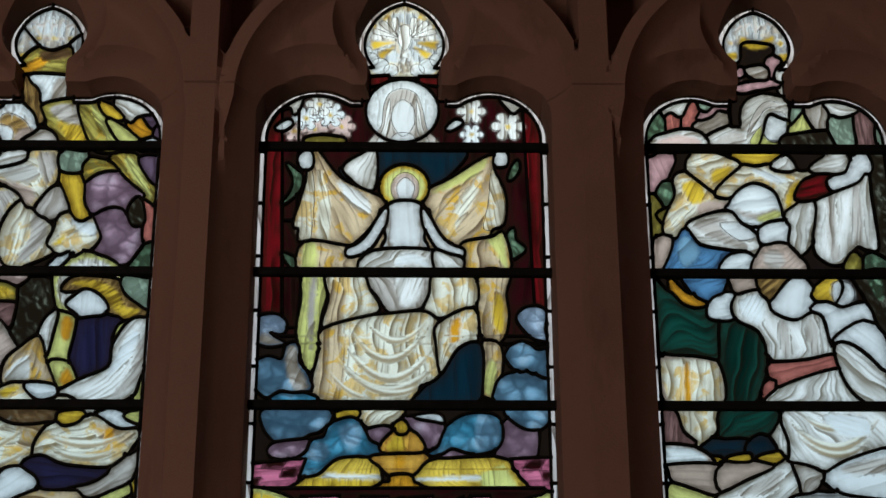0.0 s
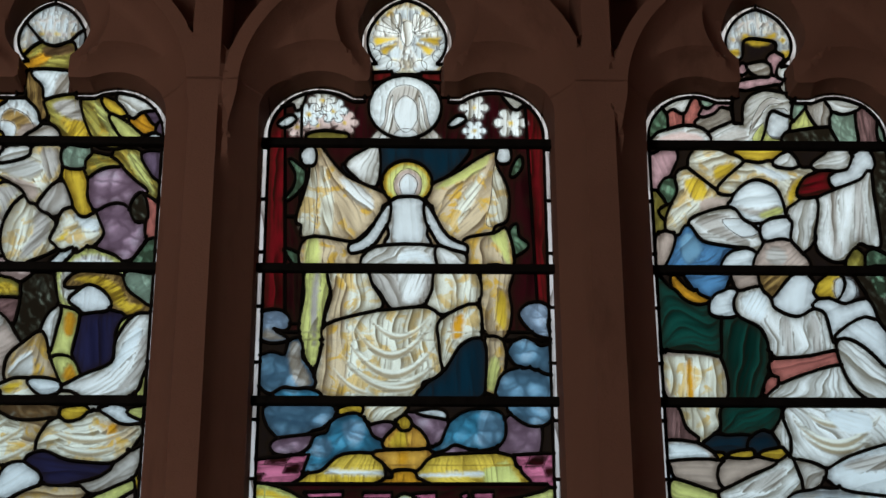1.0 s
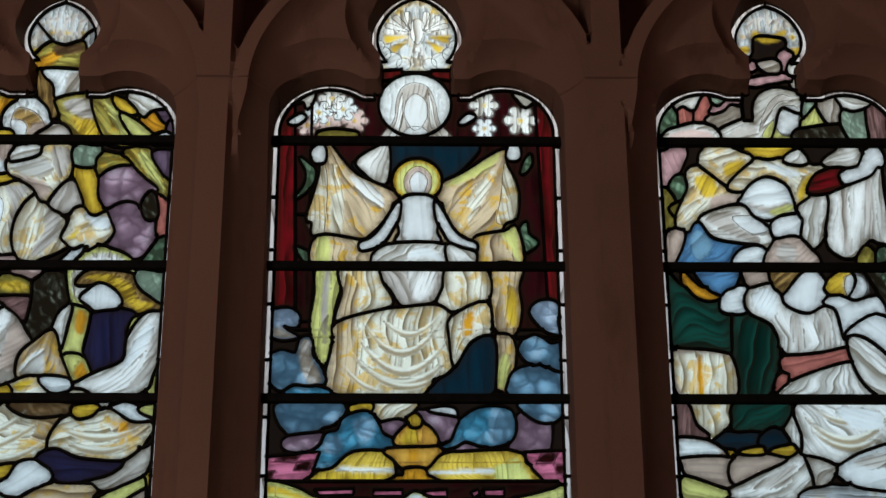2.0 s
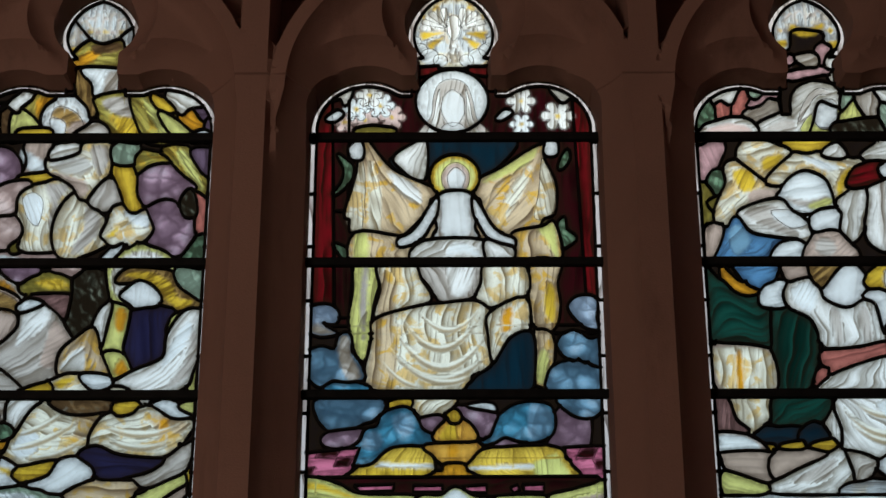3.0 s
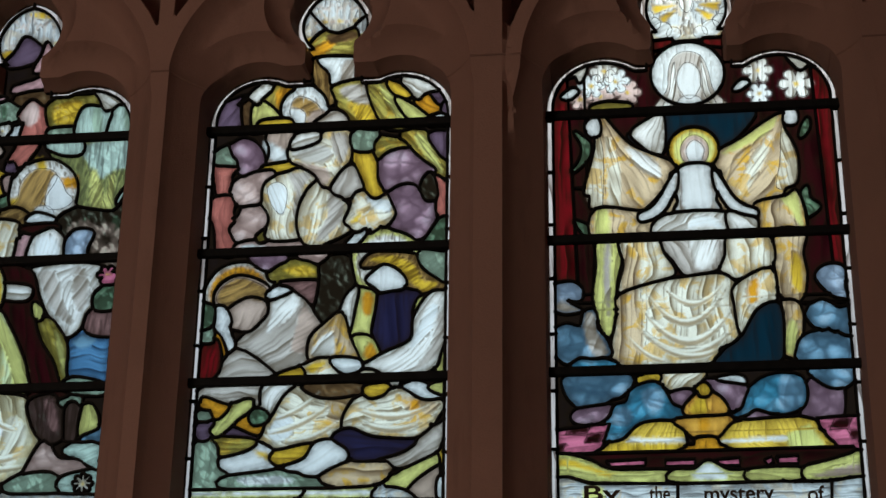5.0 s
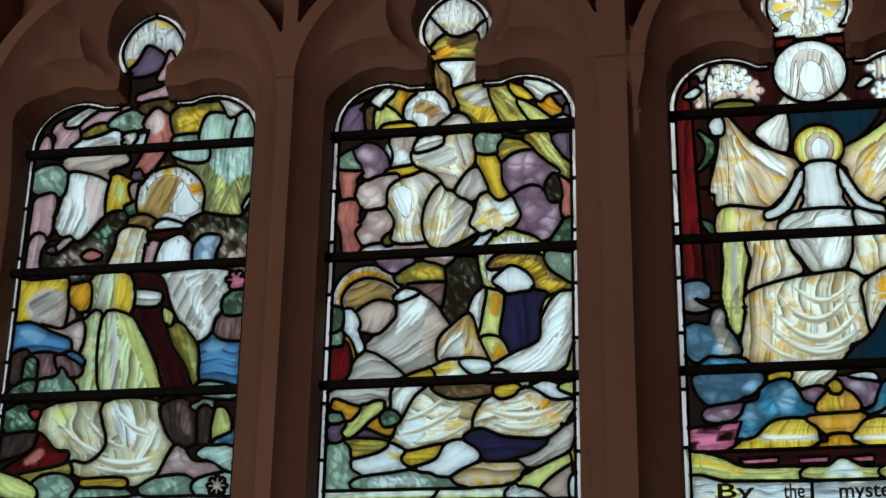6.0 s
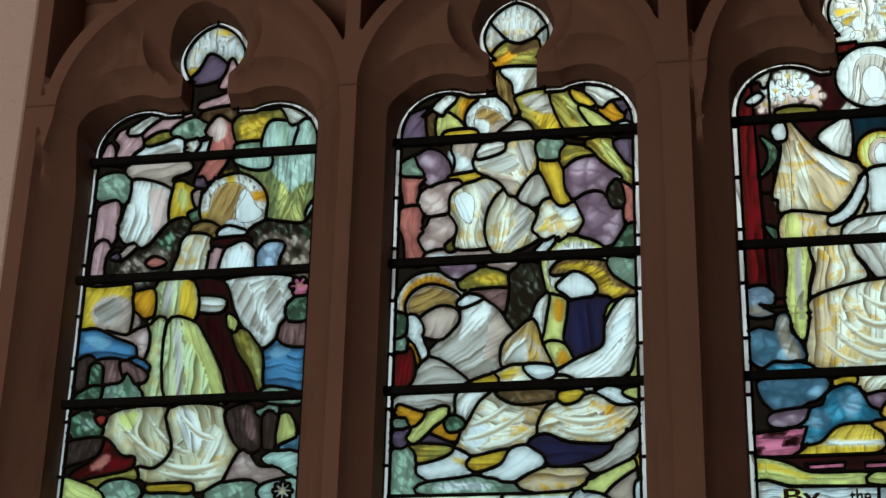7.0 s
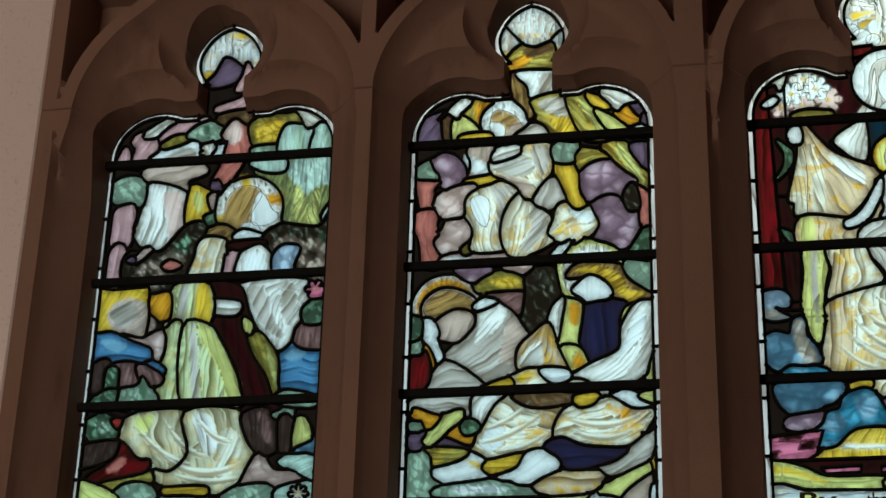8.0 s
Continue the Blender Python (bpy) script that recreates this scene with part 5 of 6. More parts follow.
centre.piece("whitegold", 92, -136, 399, -61, 423, -22, 428, 31, 433, 53, 422, 61, 406, 57, 342, 57, 311, 26, 299, 7, 270, -144, 274, -152, 298, -139, 362)
centre.piece("brocade", 88, -136, 398, -105, 408, -101, 275, -145, 278, -150, 298, -139, 362, painted=True)
centre.fold(-92, 408, 46, 414, 62, 11)
centre.fold(-60, 414, 40, 418, 34, 8)
centre.fold(-100, 380, 52, 372, 62, 12)
centre.fold(-112, 350, 54, 338, 50, 11)
centre.fold(-80, 312, 40, 306, 22, 9)
centre.fold(-120, 320, -60, 280, 10, 8)
centre.piece("whitegold", 85, 61, 410, 121, 439, 126, 381, 109, 369, 90, 366, 74, 324, 64, 326, 59, 373)
centre.piece("amber", 85, 84, 415, 99, 420, 96, 383, 80, 377, painted=True)
centre.piece("teal", 90, 72, 323, 98, 365, 132, 371, 133, 299, 119, 268, 24, 268, 36, 290, 57, 307)
centre.piece("whitegold", 60, -78, 258, 0, 258, -11, 235, -40, 222, -58, 228)
centre.piece("yellow", 0, -108, 249, -76, 254, -78, 240, -108, 240)
centre.piece("pale", 160, 22, 242, 60, 246, 68, 232, 45, 230)
centre.piece("mauve", 140, 3, 240, 31, 234, 70, 224, 60, 194, 40, 188, 22, 214)
centre.piece("mauve", 30, -63, 215, -30, 224, -19, 214, -37, 192, -53, 198)
centre.piece("paleblue", 30, -258, 405, -243, 424, -216, 426, -201, 412, -205, 393, -228, 395, -214, 380, -201, 374, -233, 370, -251, 382)
centre.piece("greywhite", 0, -234, 393, -214, 380, -205, 375, -233, 372, -248, 382, painted=True)
centre.piece("cloud", 20, -251, 318, -246, 339, -223, 349, -203, 339, -199, 361, -190, 376, -178, 366, -180, 341, -165, 320, -155, 290, -202, 287, -230, 277, -245, 298)
centre.piece("greywhite", 60, -199, 341, -193, 370, -179, 364, -177, 336, -159, 295, -183, 290, painted=True)
centre.piece("turquoise", 10, -218, 269, -206, 284, -183, 281, -164, 283, -144, 270)
centre.piece("cloud", 0, -229, 255, -144, 257, -119, 247, -136, 219, -157, 213, -171, 199, -199, 196, -218, 207, -230, 223)
centre.piece("mauve", 10, -217, 192, -161, 200, -155, 194, -174, 173, -217, 172)
centre.piece("mauve", 0, 174, 235, 221, 228, 220, 171, 158, 171, 164, 190)
centre.piece("mauve", 0, 69, 190, 113, 184, 113, 174, 62, 172)
centre.piece("turquoise", 40, -176, 164, -158, 178, -149, 199, -129, 204, -122, 224, -104, 235, -82, 238, -66, 222, -56, 200, -39, 190, -22, 178, -44, 172, -75, 172, -90, 158, -113, 144, -155, 139, -174, 148)
centre.piece("cloud", 60, -106, 220, -85, 230, -68, 210, -75, 190, -96, 195, painted=True)
centre.disc("cloud", 0, -138, 180, 17, painted=True)
centre.piece("turquoise", 130, 41, 175, 59, 184, 74, 220, 93, 238, 116, 246, 150, 245, 164, 230, 164, 200, 148, 183, 111, 180, 83, 188, 64, 178)
centre.piece("cloud", 90, 126, 242, 149, 242, 162, 228, 162, 200, 145, 185, 122, 184, painted=True)
centre.piece("paleblue", 120, 197, 424, 211, 440, 235, 442, 249, 426, 241, 405, 244, 382, 224, 386, 205, 405)
centre.piece("cloud", 160, 176, 356, 195, 375, 214, 373, 228, 361, 254, 363, 256, 330, 246, 312, 218, 326, 189, 330)
centre.piece("cloud", 0, 158, 293, 170, 313, 199, 320, 227, 313, 256, 301, 256, 269, 163, 268)
centre.piece("cloud", 0, 172, 256, 246, 256, 240, 230, 220, 221, 196, 228)
centre.plate("rose", 0, -257, 158, -159, 168, -172, 131, -189, 111, -261, 113)
centre.plate("maroon", 0, -226, 165, -188, 167, -197, 152, -233, 150, painted=True)
centre.plate("maroon", 0, -196, 151, -168, 153, -176, 136, -202, 135, painted=True)
centre.plate("maroon", 0, -256, 133, -232, 135, -241, 115, -259, 115, painted=True)
centre.plate("rose", 0, 178, 168, 256, 171, 259, 114, 203, 112, 190, 145)
centre.plate("maroon", 0, 209, 168, 237, 169, 230, 149, 199, 147, painted=True)
centre.plate("maroon", 0, 227, 147, 258, 147, 258, 132, 234, 131, painted=True)
centre.piece("carpet", 80, -104, 166, -48, 166, -37, 141, -42, 119, -66, 104, -185, 104, -160, 131, -136, 139)
centre.plate("pale", 0, -129, 143, -35, 139, -35, 132, -134, 135, painted=True)
centre.plate("yellow", 90, -135, 133, -37, 129, -44, 119, -66, 104, -182, 104, -160, 129, painted=True)
centre.piece("carpet", 100, 47, 163, 162, 168, 183, 145, 201, 104, 34, 104, 36, 125, 19, 135)
centre.plate("lime", 90, 129, 141, 167, 159, 201, 104, 129, 104, painted=True)
centre.plate("pale", 0, 23, 135, 129, 139, 131, 132, 19, 129, painted=True)
centre.piece("pot", 90, -36, 188, -21, 209, -7, 218, 5, 218, 23, 210, 36, 188, 26, 177, -20, 176)
centre.piece("yellow", 90, -26, 190, -11, 210, 0, 212, 3, 182, -19, 180, painted=True)
centre.piece("yellow", 90, -12, 227, -1, 235, 8, 225, 5, 214, -7, 214)
centre.piece("pot", 90, -48, 172, 38, 174, 32, 158, 13, 139, -16, 139, -37, 157)
centre.piece("amber", 90, -16, 138, 13, 138, 18, 125, 32, 119, 38, 109, -44, 109, -40, 120, -20, 127)
centre.piece("lime", 0, -20, 108, 22, 108, 28, 100, -29, 100)
centre.piece("amber", 90, -11, 172, 4, 172, 0, 139, -9, 139, painted=True)
centre.plate("maroon", 0, -230, 117, 235, 118, 231, 72, -230, 85)
centre.plate("rose", 0, -167, 103, -100, 105, -104, 93, -158, 92)
centre.plate("rose", 0, -69, 103, -21, 103, -22, 91, -70, 91)
centre.plate("rose", 0, 10, 101, 52, 104, 51, 90, 18, 90)
centre.plate("rose", 0, 90, 99, 102, 104, 106, 95, 96, 89)
centre.plate("rose", 0, 110, 104, 146, 105, 145, 91, 114, 91)
centre.piece("lime", 0, -267, 113, -230, 115, -193, 104, -156, 87, -64, 84, -65, 67, -184, 70, -230, 79, -267, 86)
centre.piece("yellow", 0, -258, 107, -228, 108, -193, 95, -158, 81, -166, 76, -198, 88, -230, 96, -258, 97, painted=True)
centre.piece("lime", 0, -57, 84, -23, 85, 0, 99, 31, 83, 63, 80, 62, 65, -58, 66)
centre.piece("pale", 0, -24, 70, -19, 83, 0, 96, 22, 82, 26, 69, painted=True)
centre.piece("lime", 0, 68, 82, 144, 84, 148, 68, 68, 66)
centre.piece("lime", 0, 155, 84, 190, 93, 263, 110, 260, 75, 170, 66, 154, 66)
centre.piece("stonework", 0, 170, 68, 207, 82, 262, 91, 260, 73, painted=True)
centre.plate("canopy", 0, -286, 77, -230, 78, -194, 65, -51, 62, -56, -65, -288, -60)
centre.plate("canopy", 0, -50, 62, 196, 60, 186, -70, -56, -65)
centre.plate("canopy", 0, 197, 60, 260, 69, 247, -72, 187, -70)
centre.disc("lime", 0, -188, 45, 19, painted=True)
centre.piece("white", 40, -226, 829, -206, 847, -186, 856, -189, 836, -197, 822, -205, 836)
centre.piece("white", 140, 233, 829, 210, 848, 188, 857, 176, 855, 186, 839, 198, 827, 212, 836)

fourth = Panel("fourth", 4, "leaded glass light of white, dark green and blue drapery")
fourth.plate("black", 90, -246, 1071, 414, 1076, 286, 84, -292, 83)
fourth.plate("darkleaf", 60, 198, 843, 384, 844, 342, 515, 163, 514)
fourth.piece("canopy", 90, -80, 961, -64, 1010, -32, 1045, 2, 1061, 40, 1045, 67, 1011, 78, 962, 68, 940, 40, 935, 35, 979, -30, 983, -38, 941, -64, 939)
fourth.tabernacle(0, 974, 126, 71)
fourth.piece("yellow", 0, -64, 951, -38, 957, -39, 942, -60, 939, painted=True)
fourth.piece("yellow", 0, 37, 952, 64, 955, 61, 940, 40, 938, painted=True)
fourth.piece("yellow", 0, -27, 991, 2, 981, 32, 994, 31, 979, 0, 964, -26, 976, painted=True)
fourth.piece("pink", 15, -44, 882, -5, 892, 22, 905, 40, 894, -6, 882, -40, 875)
fourth.piece("pink", 80, 19, 938, 32, 945, 42, 938, 28, 905, 17, 911)
fourth.piece("pink", 40, -43, 913, -32, 923, -35, 906)
fourth.piece("greywhite", 20, -22, 918, 13, 925, 16, 904, 1, 901)
fourth.piece("white", 80, 39, 926, 63, 933, 58, 899, 31, 899)
fourth.piece("white", 60, 37, 875, 53, 894, 49, 870)
fourth.piece("white", 30, -36, 792, -33, 830, -21, 853, 3, 864, 35, 857, 49, 833, 43, 821, 13, 835, -1, 816, -26, 757, -106, 757, -98, 782, -64, 797)
fourth.piece("greywhite", 40, -22, 812, -4, 842, 17, 854, 37, 842, 11, 839, -6, 820, -29, 783, painted=3)
fourth.piece("greywhite", 20, -95, 765, -54, 788, -34, 783, -46, 762, painted=True)
fourth.piece("lime", 75, -26, 762, -7, 799, -1, 788, 10, 769, 36, 772, 47, 823, 49, 801, 39, 758, painted=3)
fourth.piece("flesh", 90, 8, 825, 31, 831, 42, 823, 41, 795, 33, 776, 8, 773, -2, 793, painted=True)
fourth.piece("leaf", 60, -216, 774, -208, 811, -191, 824, -179, 805, -191, 774)
fourth.piece("coral", 85, -173, 816, -160, 830, -150, 791, -173, 791)
fourth.piece("coral", 95, -148, 791, -142, 823, -136, 848, -121, 852, -120, 829, -117, 822, -140, 789)
fourth.piece("pink", 25, -116, 822, -71, 848, -64, 839, -108, 815)
fourth.piece("greywhite", 30, -125, 804, -93, 817, -77, 831, -65, 812, -106, 786, -122, 790)
fourth.piece("sage", 0, -114, 848, -87, 852, -103, 833)
fourth.piece("white", 20, -200, 775, -177, 785, -146, 793, -114, 785, -109, 757, -197, 756)
fourth.piece("blush", 10, -194, 770, -157, 782, -122, 775, -118, 761, -189, 761, painted=True)
fourth.piece("sage", 60, 55, 836, 75, 841, 71, 815, 53, 814)
fourth.piece("lime", 75, 48, 787, 83, 837, 94, 825, 101, 787)
fourth.piece("greywhite", 80, 78, 842, 118, 856, 113, 793, 96, 793)
fourth.piece("darkleaf", 40, 45, 781, 130, 791, 152, 758, 43, 758)
fourth.piece("sage", 85, 120, 812, 162, 826, 167, 770, 135, 758)
fourth.piece("bark", 90, 170, 826, 203, 815, 199, 759, 172, 759)
fourth.piece("sage", 80, 211, 814, 254, 796, 271, 759, 209, 759)
fourth.piece("pink", 110, -219, 724, -170, 738, -185, 699, -215, 665)
fourth.piece("leaf", 80, -202, 654, -189, 685, -174, 673, -180, 631)
fourth.piece("olive", 80, -218, 658, -196, 645, -190, 598, -222, 587)
fourth.piece("olive", 60, -202, 622, -176, 634, -183, 600)
fourth.piece("whitegold", 20, -141, 711, -119, 748, -69, 732, -52, 719, -98, 666)
fourth.piece("yellow", 30, -95, 713, -60, 718, -87, 685, -104, 690, painted=True)
fourth.piece("whitegold", 15, -165, 690, -147, 703, -98, 662, -72, 657, -80, 632, -127, 616, -153, 604, -163, 578, -192, 594, -177, 639, -164, 662)
fourth.piece("yellow", 60, -155, 684, -122, 688, -114, 656, -140, 643, painted=True)
fourth.piece("tan", 20, -125, 645, -79, 651, -82, 634, -127, 618, painted=True)
fourth.piece("whitegold", -25, -96, 666, -50, 713, -13, 728, 21, 708, 85, 701, 65, 679, 48, 656, 29, 619, 20, 646, 13, 673, -22, 685, -58, 672, -72, 657)
fourth.piece("yellow", 60, 44, 686, 70, 694, 47, 660, 30, 626, 27, 657, painted=True)
fourth.piece("pale", -30, -29, 714, 10, 705, 35, 691, 9, 685, painted=True)
fourth.piece("yellow", 0, -61, 750, 18, 751, 4, 730, -29, 724)
fourth.piece("white", 60, 9, 717, 34, 739, 46, 712)
fourth.piece("ruby", 10, 47, 655, 60, 686, 81, 698, 108, 704, 112, 668, 77, 654)
fourth.piece("flesh", 40, 109, 694, 142, 703, 161, 738, 183, 740, 187, 715, 168, 696, 139, 674, 113, 672)
fourth.piece("white", 85, 81, 646, 113, 664, 161, 685, 179, 703, 180, 658, 183, 569, 174, 554, 149, 569, 133, 557, 115, 533, 96, 532, 75, 555, 82, 613)
fourth.piece("greywhite", 85, 102, 652, 116, 658, 110, 579, 116, 541, 98, 541, painted=True)
fourth.piece("greywhite", 85, 149, 669, 162, 675, 158, 580, 141, 571, painted=True)
fourth.piece("white", 20, 80, 712, 110, 737, 137, 751, 137, 712)
fourth.piece("pale", 10, -72, 643, -55, 668, -27, 683, 2, 670, 17, 635, 10, 616, -28, 604, -67, 615, -78, 633)
fourth.piece("greywhite", 10, -66, 632, -26, 626, 10, 635, 4, 621, -37, 614, painted=True)
fourth.piece("lime", 20, -25, 617, 15, 632, 15, 617, -18, 608, painted=True)
fourth.piece("white", 15, -151, 598, -124, 617, -76, 628, -56, 603, -33, 579, -35, 546, -81, 554, -133, 563)
fourth.piece("greywhite", 20, -138, 600, -87, 617, -69, 590, -46, 557, -81, 565, painted=True)
fourth.piece("flesh", 0, -93, 605, -31, 603, -23, 584, -60, 571, painted=True)
fourth.piece("flesh", 20, -16, 599, 7, 608, 33, 596, 26, 571, -6, 565, -20, 573)
fourth.piece("white", 80, 28, 628, 78, 646, 62, 579, 48, 550, 29, 566, 34, 601)
fourth.piece("blue", 40, -197, 508, -171, 567, -154, 593, -131, 562, -82, 551, -50, 546, -89, 524, -95, 509)
fourth.piece("cloud", 40, -171, 556, -154, 580, -131, 551, -158, 518, painted=True)
fourth.piece("pale", 10, -97, 509, -82, 540, -46, 546, -43, 509)
fourth.piece("tan", 40, -38, 509, -28, 546, -6, 563, 21, 564, 39, 541, 46, 509)
fourth.disc("greywhite", 0, -2, 535, 18, painted=True)
fourth.piece("tan", 75, -205, 565, -189, 580, -183, 556, -206, 508, -217, 508, -213, 539)
fourth.piece("olive", 60, 125, 525, 142, 547, 153, 510, 128, 510)
fourth.piece("leaf", 70, 158, 510, 167, 547, 193, 536, 222, 510)
fourth.piece("green", 20, -222, 491, -195, 469, -148, 450, -105, 427, -109, 352, -202, 362, -228, 382)
fourth.piece("green", 60, -101, 427, -72, 417, -42, 396, -37, 341, -62, 266, -109, 265, -108, 352)
fourth.piece("blue", 20, -161, 504, -97, 504, -105, 470, -128, 457)
fourth.piece("amber", -30, -186, 493, -161, 464, -126, 451, -148, 445, -172, 459)
fourth.piece("pale", 10, -125, 431, -114, 459, -88, 466, -77, 459, -80, 425, -111, 421)
fourth.piece("tan", 20, -75, 504, -31, 505, -33, 479, -68, 472)
fourth.piece("white", 80, -76, 459, -33, 475, -20, 449, 16, 420, 57, 432, 81, 417, 89, 386, 81, 357, -9, 347, -28, 383, -43, 404, -77, 425)
fourth.piece("greywhite", 85, -4, 412, 11, 412, 11, 356, -1, 354, painted=True)
fourth.piece("greywhite", 95, 45, 417, 60, 417, 62, 363, 48, 359, painted=True)
fourth.piece("pale", 60, -69, 454, -36, 468, -26, 443, -38, 412, -61, 427, painted=True)
fourth.piece("hair", 40, -31, 505, 19, 505, 25, 476, 0, 462, -27, 468)
fourth.piece("flesh", 80, -1, 468, 33, 501, 62, 470, 49, 438, 22, 423, -13, 441)
fourth.piece("yellow", 40, 67, 479, 97, 499, 108, 483, 88, 452, 61, 463)
fourth.piece("flesh", 80, 100, 492, 128, 487, 130, 460, 106, 442, 93, 464, painted=True)
fourth.piece("flesh", 20, 55, 442, 83, 453, 106, 438, 148, 449, 162, 428, 144, 405, 102, 394, 86, 373, 76, 426)
fourth.piece("flesh", -40, 89, 384, 143, 418, 173, 386, 171, 332, 145, 342, 109, 373)
fourth.piece("darkleaf", 60, 142, 505, 202, 506, 200, 397, 172, 412, 157, 460)
fourth.piece("leaf", 70, 162, 503, 182, 503, 182, 460, 168, 466, painted=True)
fourth.piece("coral", 10, -22, 337, 39, 345, 90, 355, 94, 333, 36, 316, -19, 299, -21, 321)
fourth.piece("coral", 80, -38, 294, -20, 307, -29, 266)
fourth.piece("white", 80, -18, 290, 36, 314, 97, 328, 113, 292, 133, 266, -24, 266)
fourth.piece("white", -40, 90, 371, 121, 371, 164, 324, 174, 257, 128, 274, 101, 311)
fourth.piece("white", 75, -34, 257, -5, 258, -2, 180, -19, 184, -34, 214)
fourth.piece("white", 120, -3, 258, 137, 260, 192, 244, 186, 192, 89, 171, 50, 150, 1, 160, -3, 199)
fourth.fold(0, 240, 150, 246, 50, 12)
fourth.fold(10, 215, 130, 205, 30, 10)
fourth.fold(20, 252, 120, 252, 26, 9)
fourth.piece("pale", 160, 59, 247, 125, 242, 131, 212, 84, 212, painted=True)
fourth.piece("greywhite", 40, -6, 158, 44, 144, 20, 109, -3, 107)
fourth.piece("flesh", 20, 54, 140, 108, 172, 186, 184, 175, 94, 84, 111)
fourth.piece("greywhite", 20, 78, 152, 137, 170, 184, 167, 182, 152, 115, 142, painted=True)
fourth.piece("stonework", 80, -220, 337, -193, 350, -144, 349, -112, 333, -114, 265, -195, 265, -211, 300)
fourth.piece("whitegold", 85, -218, 335, -193, 347, -145, 346, -113, 331, -115, 267, -192, 267, -209, 300, painted=True)
fourth.piece("amber", 85, -172, 333, -163, 335, -164, 269, -174, 269, painted=True)
fourth.piece("whitegold", 80, -192, 257, -114, 257, -110, 236, -138, 214, -155, 188, -178, 219)
fourth.piece("bark", 80, -216, 247, -194, 253, -182, 216, -162, 194, -215, 193)
fourth.piece("green", 40, -109, 257, -21, 258, -42, 209, -98, 194, -117, 219)
fourth.piece("teal", 10, -143, 195, -76, 202, -78, 174, -148, 174)
fourth.piece("teal", 10, -74, 195, -49, 211, -29, 191, -35, 180, -73, 174)
fourth.piece("yellow", 0, -154, 170, -122, 171, -127, 163, -154, 162)
fourth.piece("yellow", 0, -110, 170, -73, 177, -79, 165)
fourth.piece("yellow", 0, -59, 171, -21, 180, -27, 163)
fourth.piece("stonework", 0, -217, 191, -159, 186, -136, 158, -219, 157)
fourth.piece("pale", 0, -215, 189, -161, 185, -147, 162, -217, 161, painted=True)
fourth.piece("stonework", 0, -215, 155, -123, 156, -131, 111, -178, 120, -207, 135)
fourth.piece("stonework", 0, -120, 156, -33, 156, -65, 130, -123, 113)
fourth.piece("white", 35, -131, 93, -94, 122, -40, 147, -18, 162, -5, 156, -4, 93)
fourth.piece("greywhite", 40, -95, 108, -45, 137, -21, 147, -38, 113, painted=True)
fourth.piece("pale", 90, -227, 147, -214, 151, -212, 122, -226, 122)
fourth.piece("yellow", 90, -228, 121, -212, 121, -214, 83, -230, 83)
fourth.piece("lime", -30, -210, 122, -192, 122, -137, 99, -152, 87, -211, 93)
fourth.piece("canopy", 0, -2, 103, 55, 105, 175, 92, 174, 84, -3, 84)
fourth.plate("canopy", 0, -273, 84, 287, 85, 273, -21, -278, -21)
fourth.piece("white", 30, -179, 831, -155, 852, -126, 863, -137, 845, -149, 822, -165, 831)
fourth.piece("white", 150, 115, 850, 138, 851, 172, 836, 150, 824, 132, 826)


def lettering(word, parent, x, z, width, size):
    """A word in dark vitreous paint on the front of the glass."""
    cu = bpy.data.curves.new("lettering", "FONT")
    cu.body, cu.size, cu.extrude, cu.offset = word, size, 0.0002, 0.0006
    tmp = new("lettering", cu)
    bpy.context.view_layer.update()
    me = bpy.data.meshes.new_from_object(tmp.evaluated_get(bpy.context.evaluated_depsgraph_get()))
    bpy.data.objects.remove(tmp)
    xs = [v.co.x for v in me.vertices]
    k = width / (max(xs) - min(xs))
    for v in me.vertices:
        v.co = Vector((x + (v.co.x - min(xs)) * k, GLASS_Y - 0.0026 - v.co.z, z + v.co.y))
    me.materials.clear()
    me.materials.append(INK)
    ob = new("lettering", me)
    ob.parent = parent
    return tagged(ob, "dark painted lettering")


windows = [panel.build(BARS) for panel in (left, second, centre, fourth)]
lettering("By", windows[2], -0.204, 2.536, 0.060, 0.036)
lettering("the", windows[2], -0.098, 2.533, 0.034, 0.036)
lettering("mystery", windows[2], -0.009, 2.531, 0.112, 0.036)
lettering("of", windows[2], 0.156, 2.527, 0.027, 0.036)

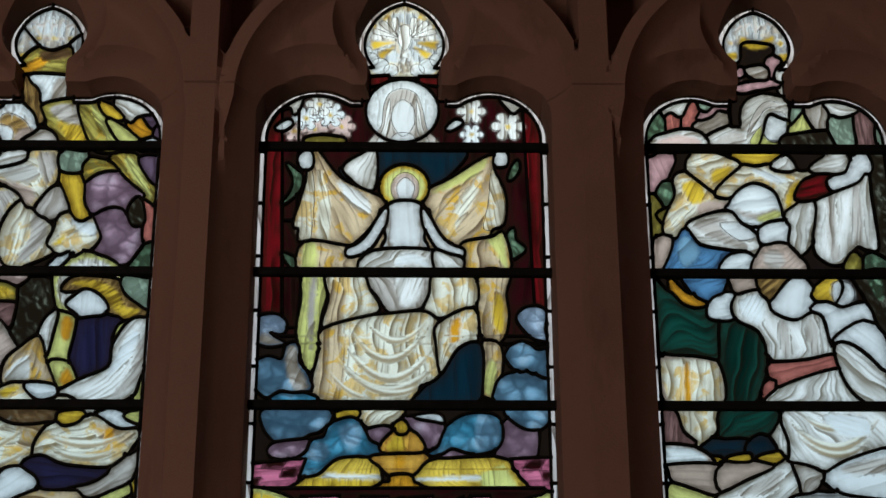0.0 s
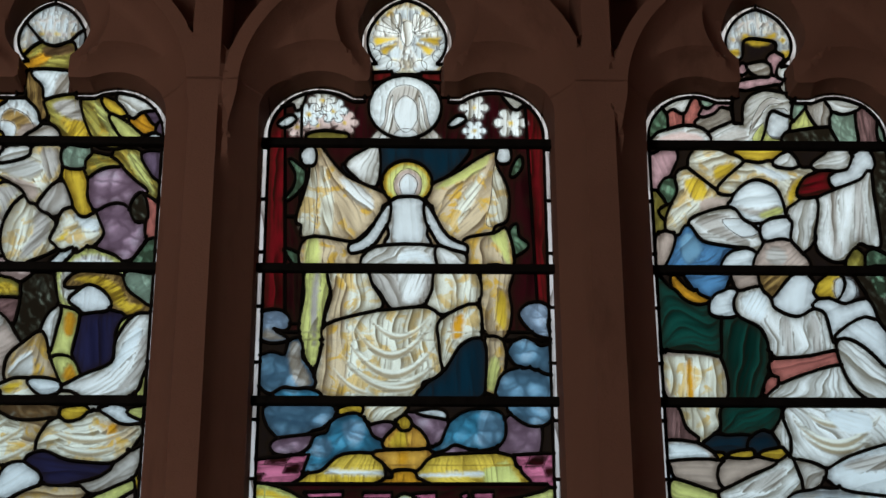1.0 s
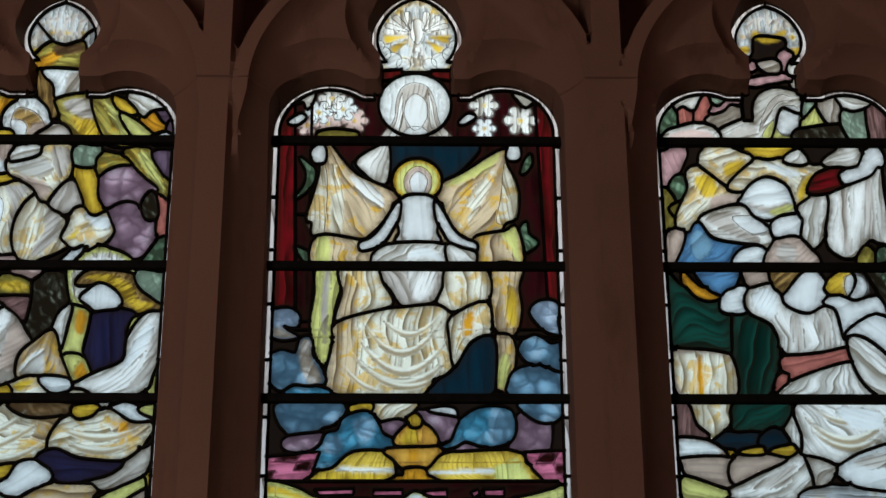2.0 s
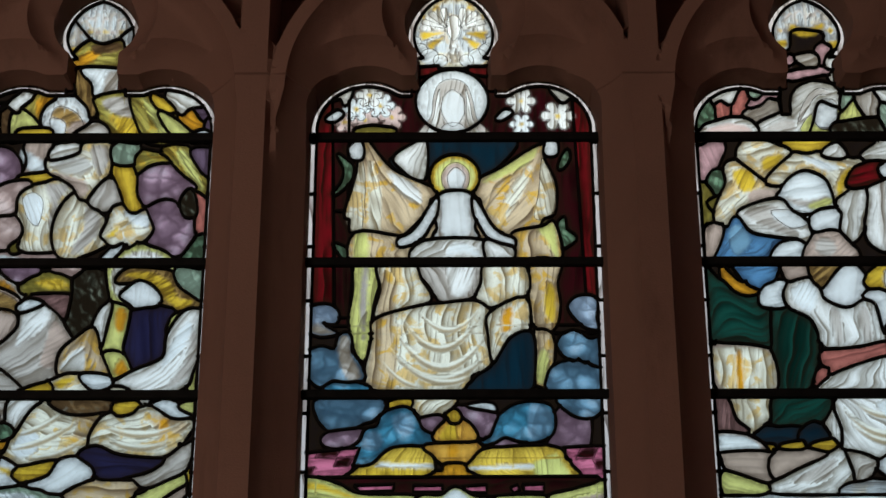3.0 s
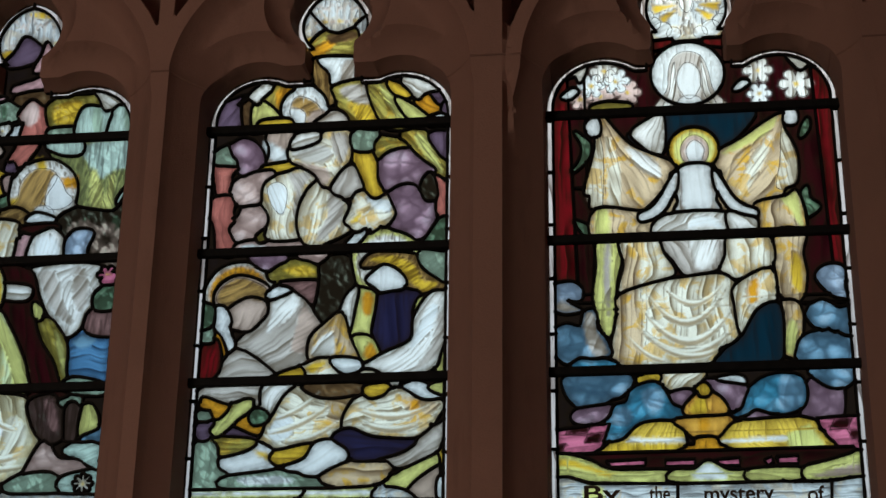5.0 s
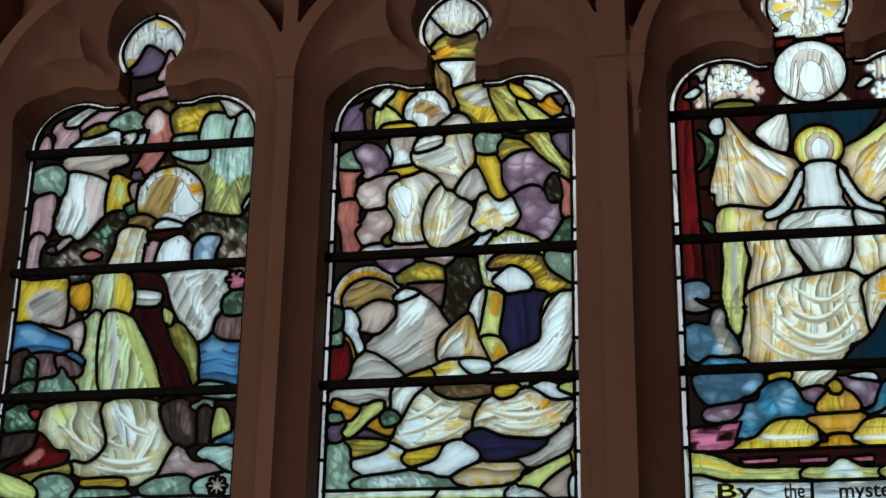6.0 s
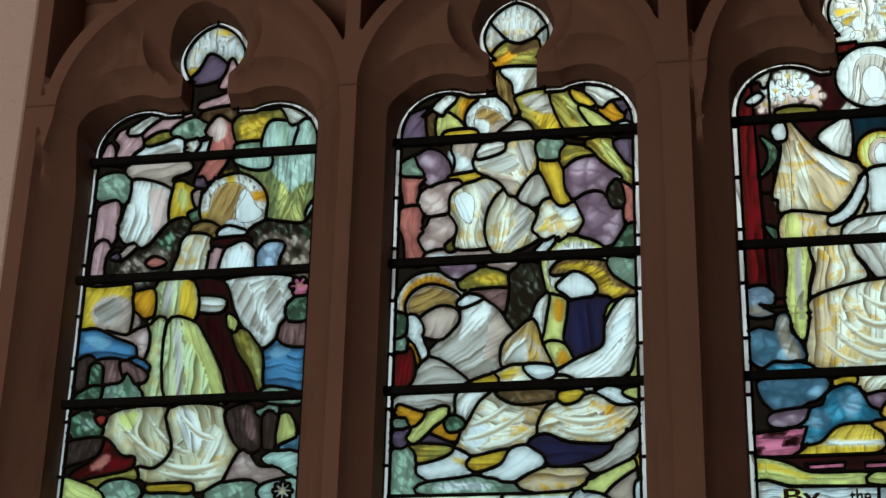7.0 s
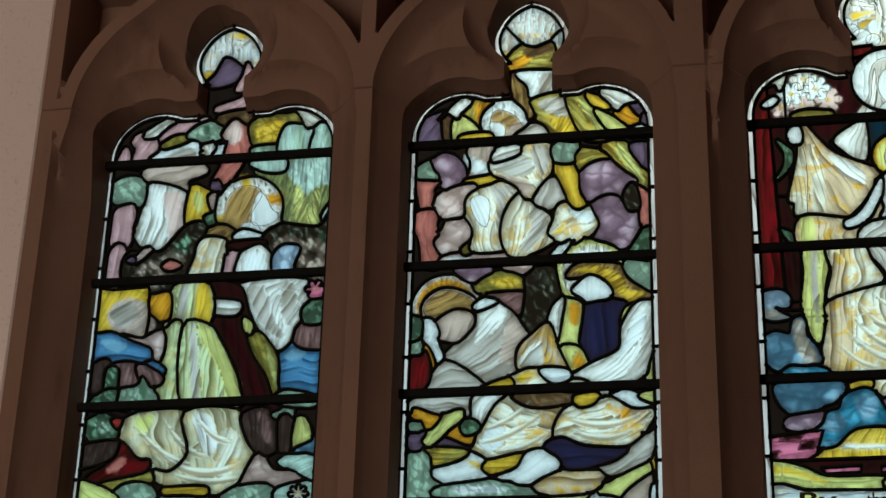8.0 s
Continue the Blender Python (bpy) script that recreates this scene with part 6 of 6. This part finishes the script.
# ---- the room round it ----
ground = mesh_object("ground", [(-400, -400, -0.3), (400, -400, -0.3), (400, 400, -0.3), (-400, 400, -0.3)], [(0, 1, 2, 3)], GRASS)
tagged(ground, "grass ground outside the building", "ground", kind="structure")
tagged(box("floor", (-4.5, -1.0, -0.2), (4.5, 3.1, 0.0), FLAGS), "grey stone flag floor", "floor", kind="structure")
tagged(box("ceiling", (-4.6, -1.3, 5.2), (4.6, 3.3, 5.4), BOARD), "dark boarded ceiling", "ceiling", kind="structure")
# closing walls out of view, brown so that they bounce little light
tagged(box("wall_west", (-4.7, -1.3, 0), (-4.5, 3.3, 5.2), STONE), "plain brown sandstone wall, unseen", "wall", kind="structure")
tagged(box("wall_east", (4.5, -1.3, 0), (4.7, 3.3, 5.2), STONE), "plain brown sandstone wall, unseen", "wall", kind="structure")


def splay(name, pts2, z0, z1, material, label):
    """An upright wall with the plan pts2."""
    n = len(pts2)
    verts = [(x, y, z) for z in (z0, z1) for x, y in pts2]
    faces = [tuple(range(n - 1, -1, -1)), tuple(range(n, 2 * n))] + [(i, (i + 1) % n, (i + 1) % n + n, i + n) for i in range(n)]
    return tagged(mesh_object(name, verts, faces, material), label, "wall", kind="structure")


splay("wall_north_reveal_west", [(-1.556, 2.862), (-1.556, 3.14), (-4.5, 3.14), (-4.5, 2.45), (-2.75, 2.45), (-1.560, 2.856)], SILL_Z - 0.06, 3.86, PLASTER, "pale pinkish plaster splayed window reveal")
splay("wall_north_reveal_east", [(0.972, 2.856), (1.434, 2.45), (4.5, 2.45), (4.5, 3.14), (0.967, 3.14), (0.967, 2.862)], SILL_Z - 0.06, 3.86, PLASTER, "pale plaster splayed window reveal")
splay("wall_north_below", [(-4.5, 2.45), (4.5, 2.45), (4.5, 3.14), (-4.5, 3.14)], 0.0, SILL_Z - 0.06, PLASTER, "pale plaster wall below the window")
splay("wall_north_above", [(-4.5, 2.45), (4.5, 2.45), (4.5, 3.14), (-4.5, 3.14)], 3.86, 5.2, PLASTER, "pale plaster wall above the window")
# unseen brown wall behind, with an opening added to hold the area lamp
for name, x0, x1, z0, z1, label in (
        ("wall_south_west", -4.5, -2.6, 0.0, 5.2, "plain brown sandstone wall, unseen"),
        ("wall_south_east", -1.2, 4.5, 0.0, 5.2, "plain brown sandstone wall, unseen"),
        ("wall_south_below", -2.6, -1.2, 0.0, 1.3, "unseen brown sandstone wall under an added lamp opening"),
        ("wall_south_above", -2.6, -1.2, 2.9, 5.2, "unseen brown sandstone wall over an added lamp opening")):
    splay(name, [(x0, -1.2), (x1, -1.2), (x1, -1.0), (x0, -1.0)], z0, z1, STONE, label)
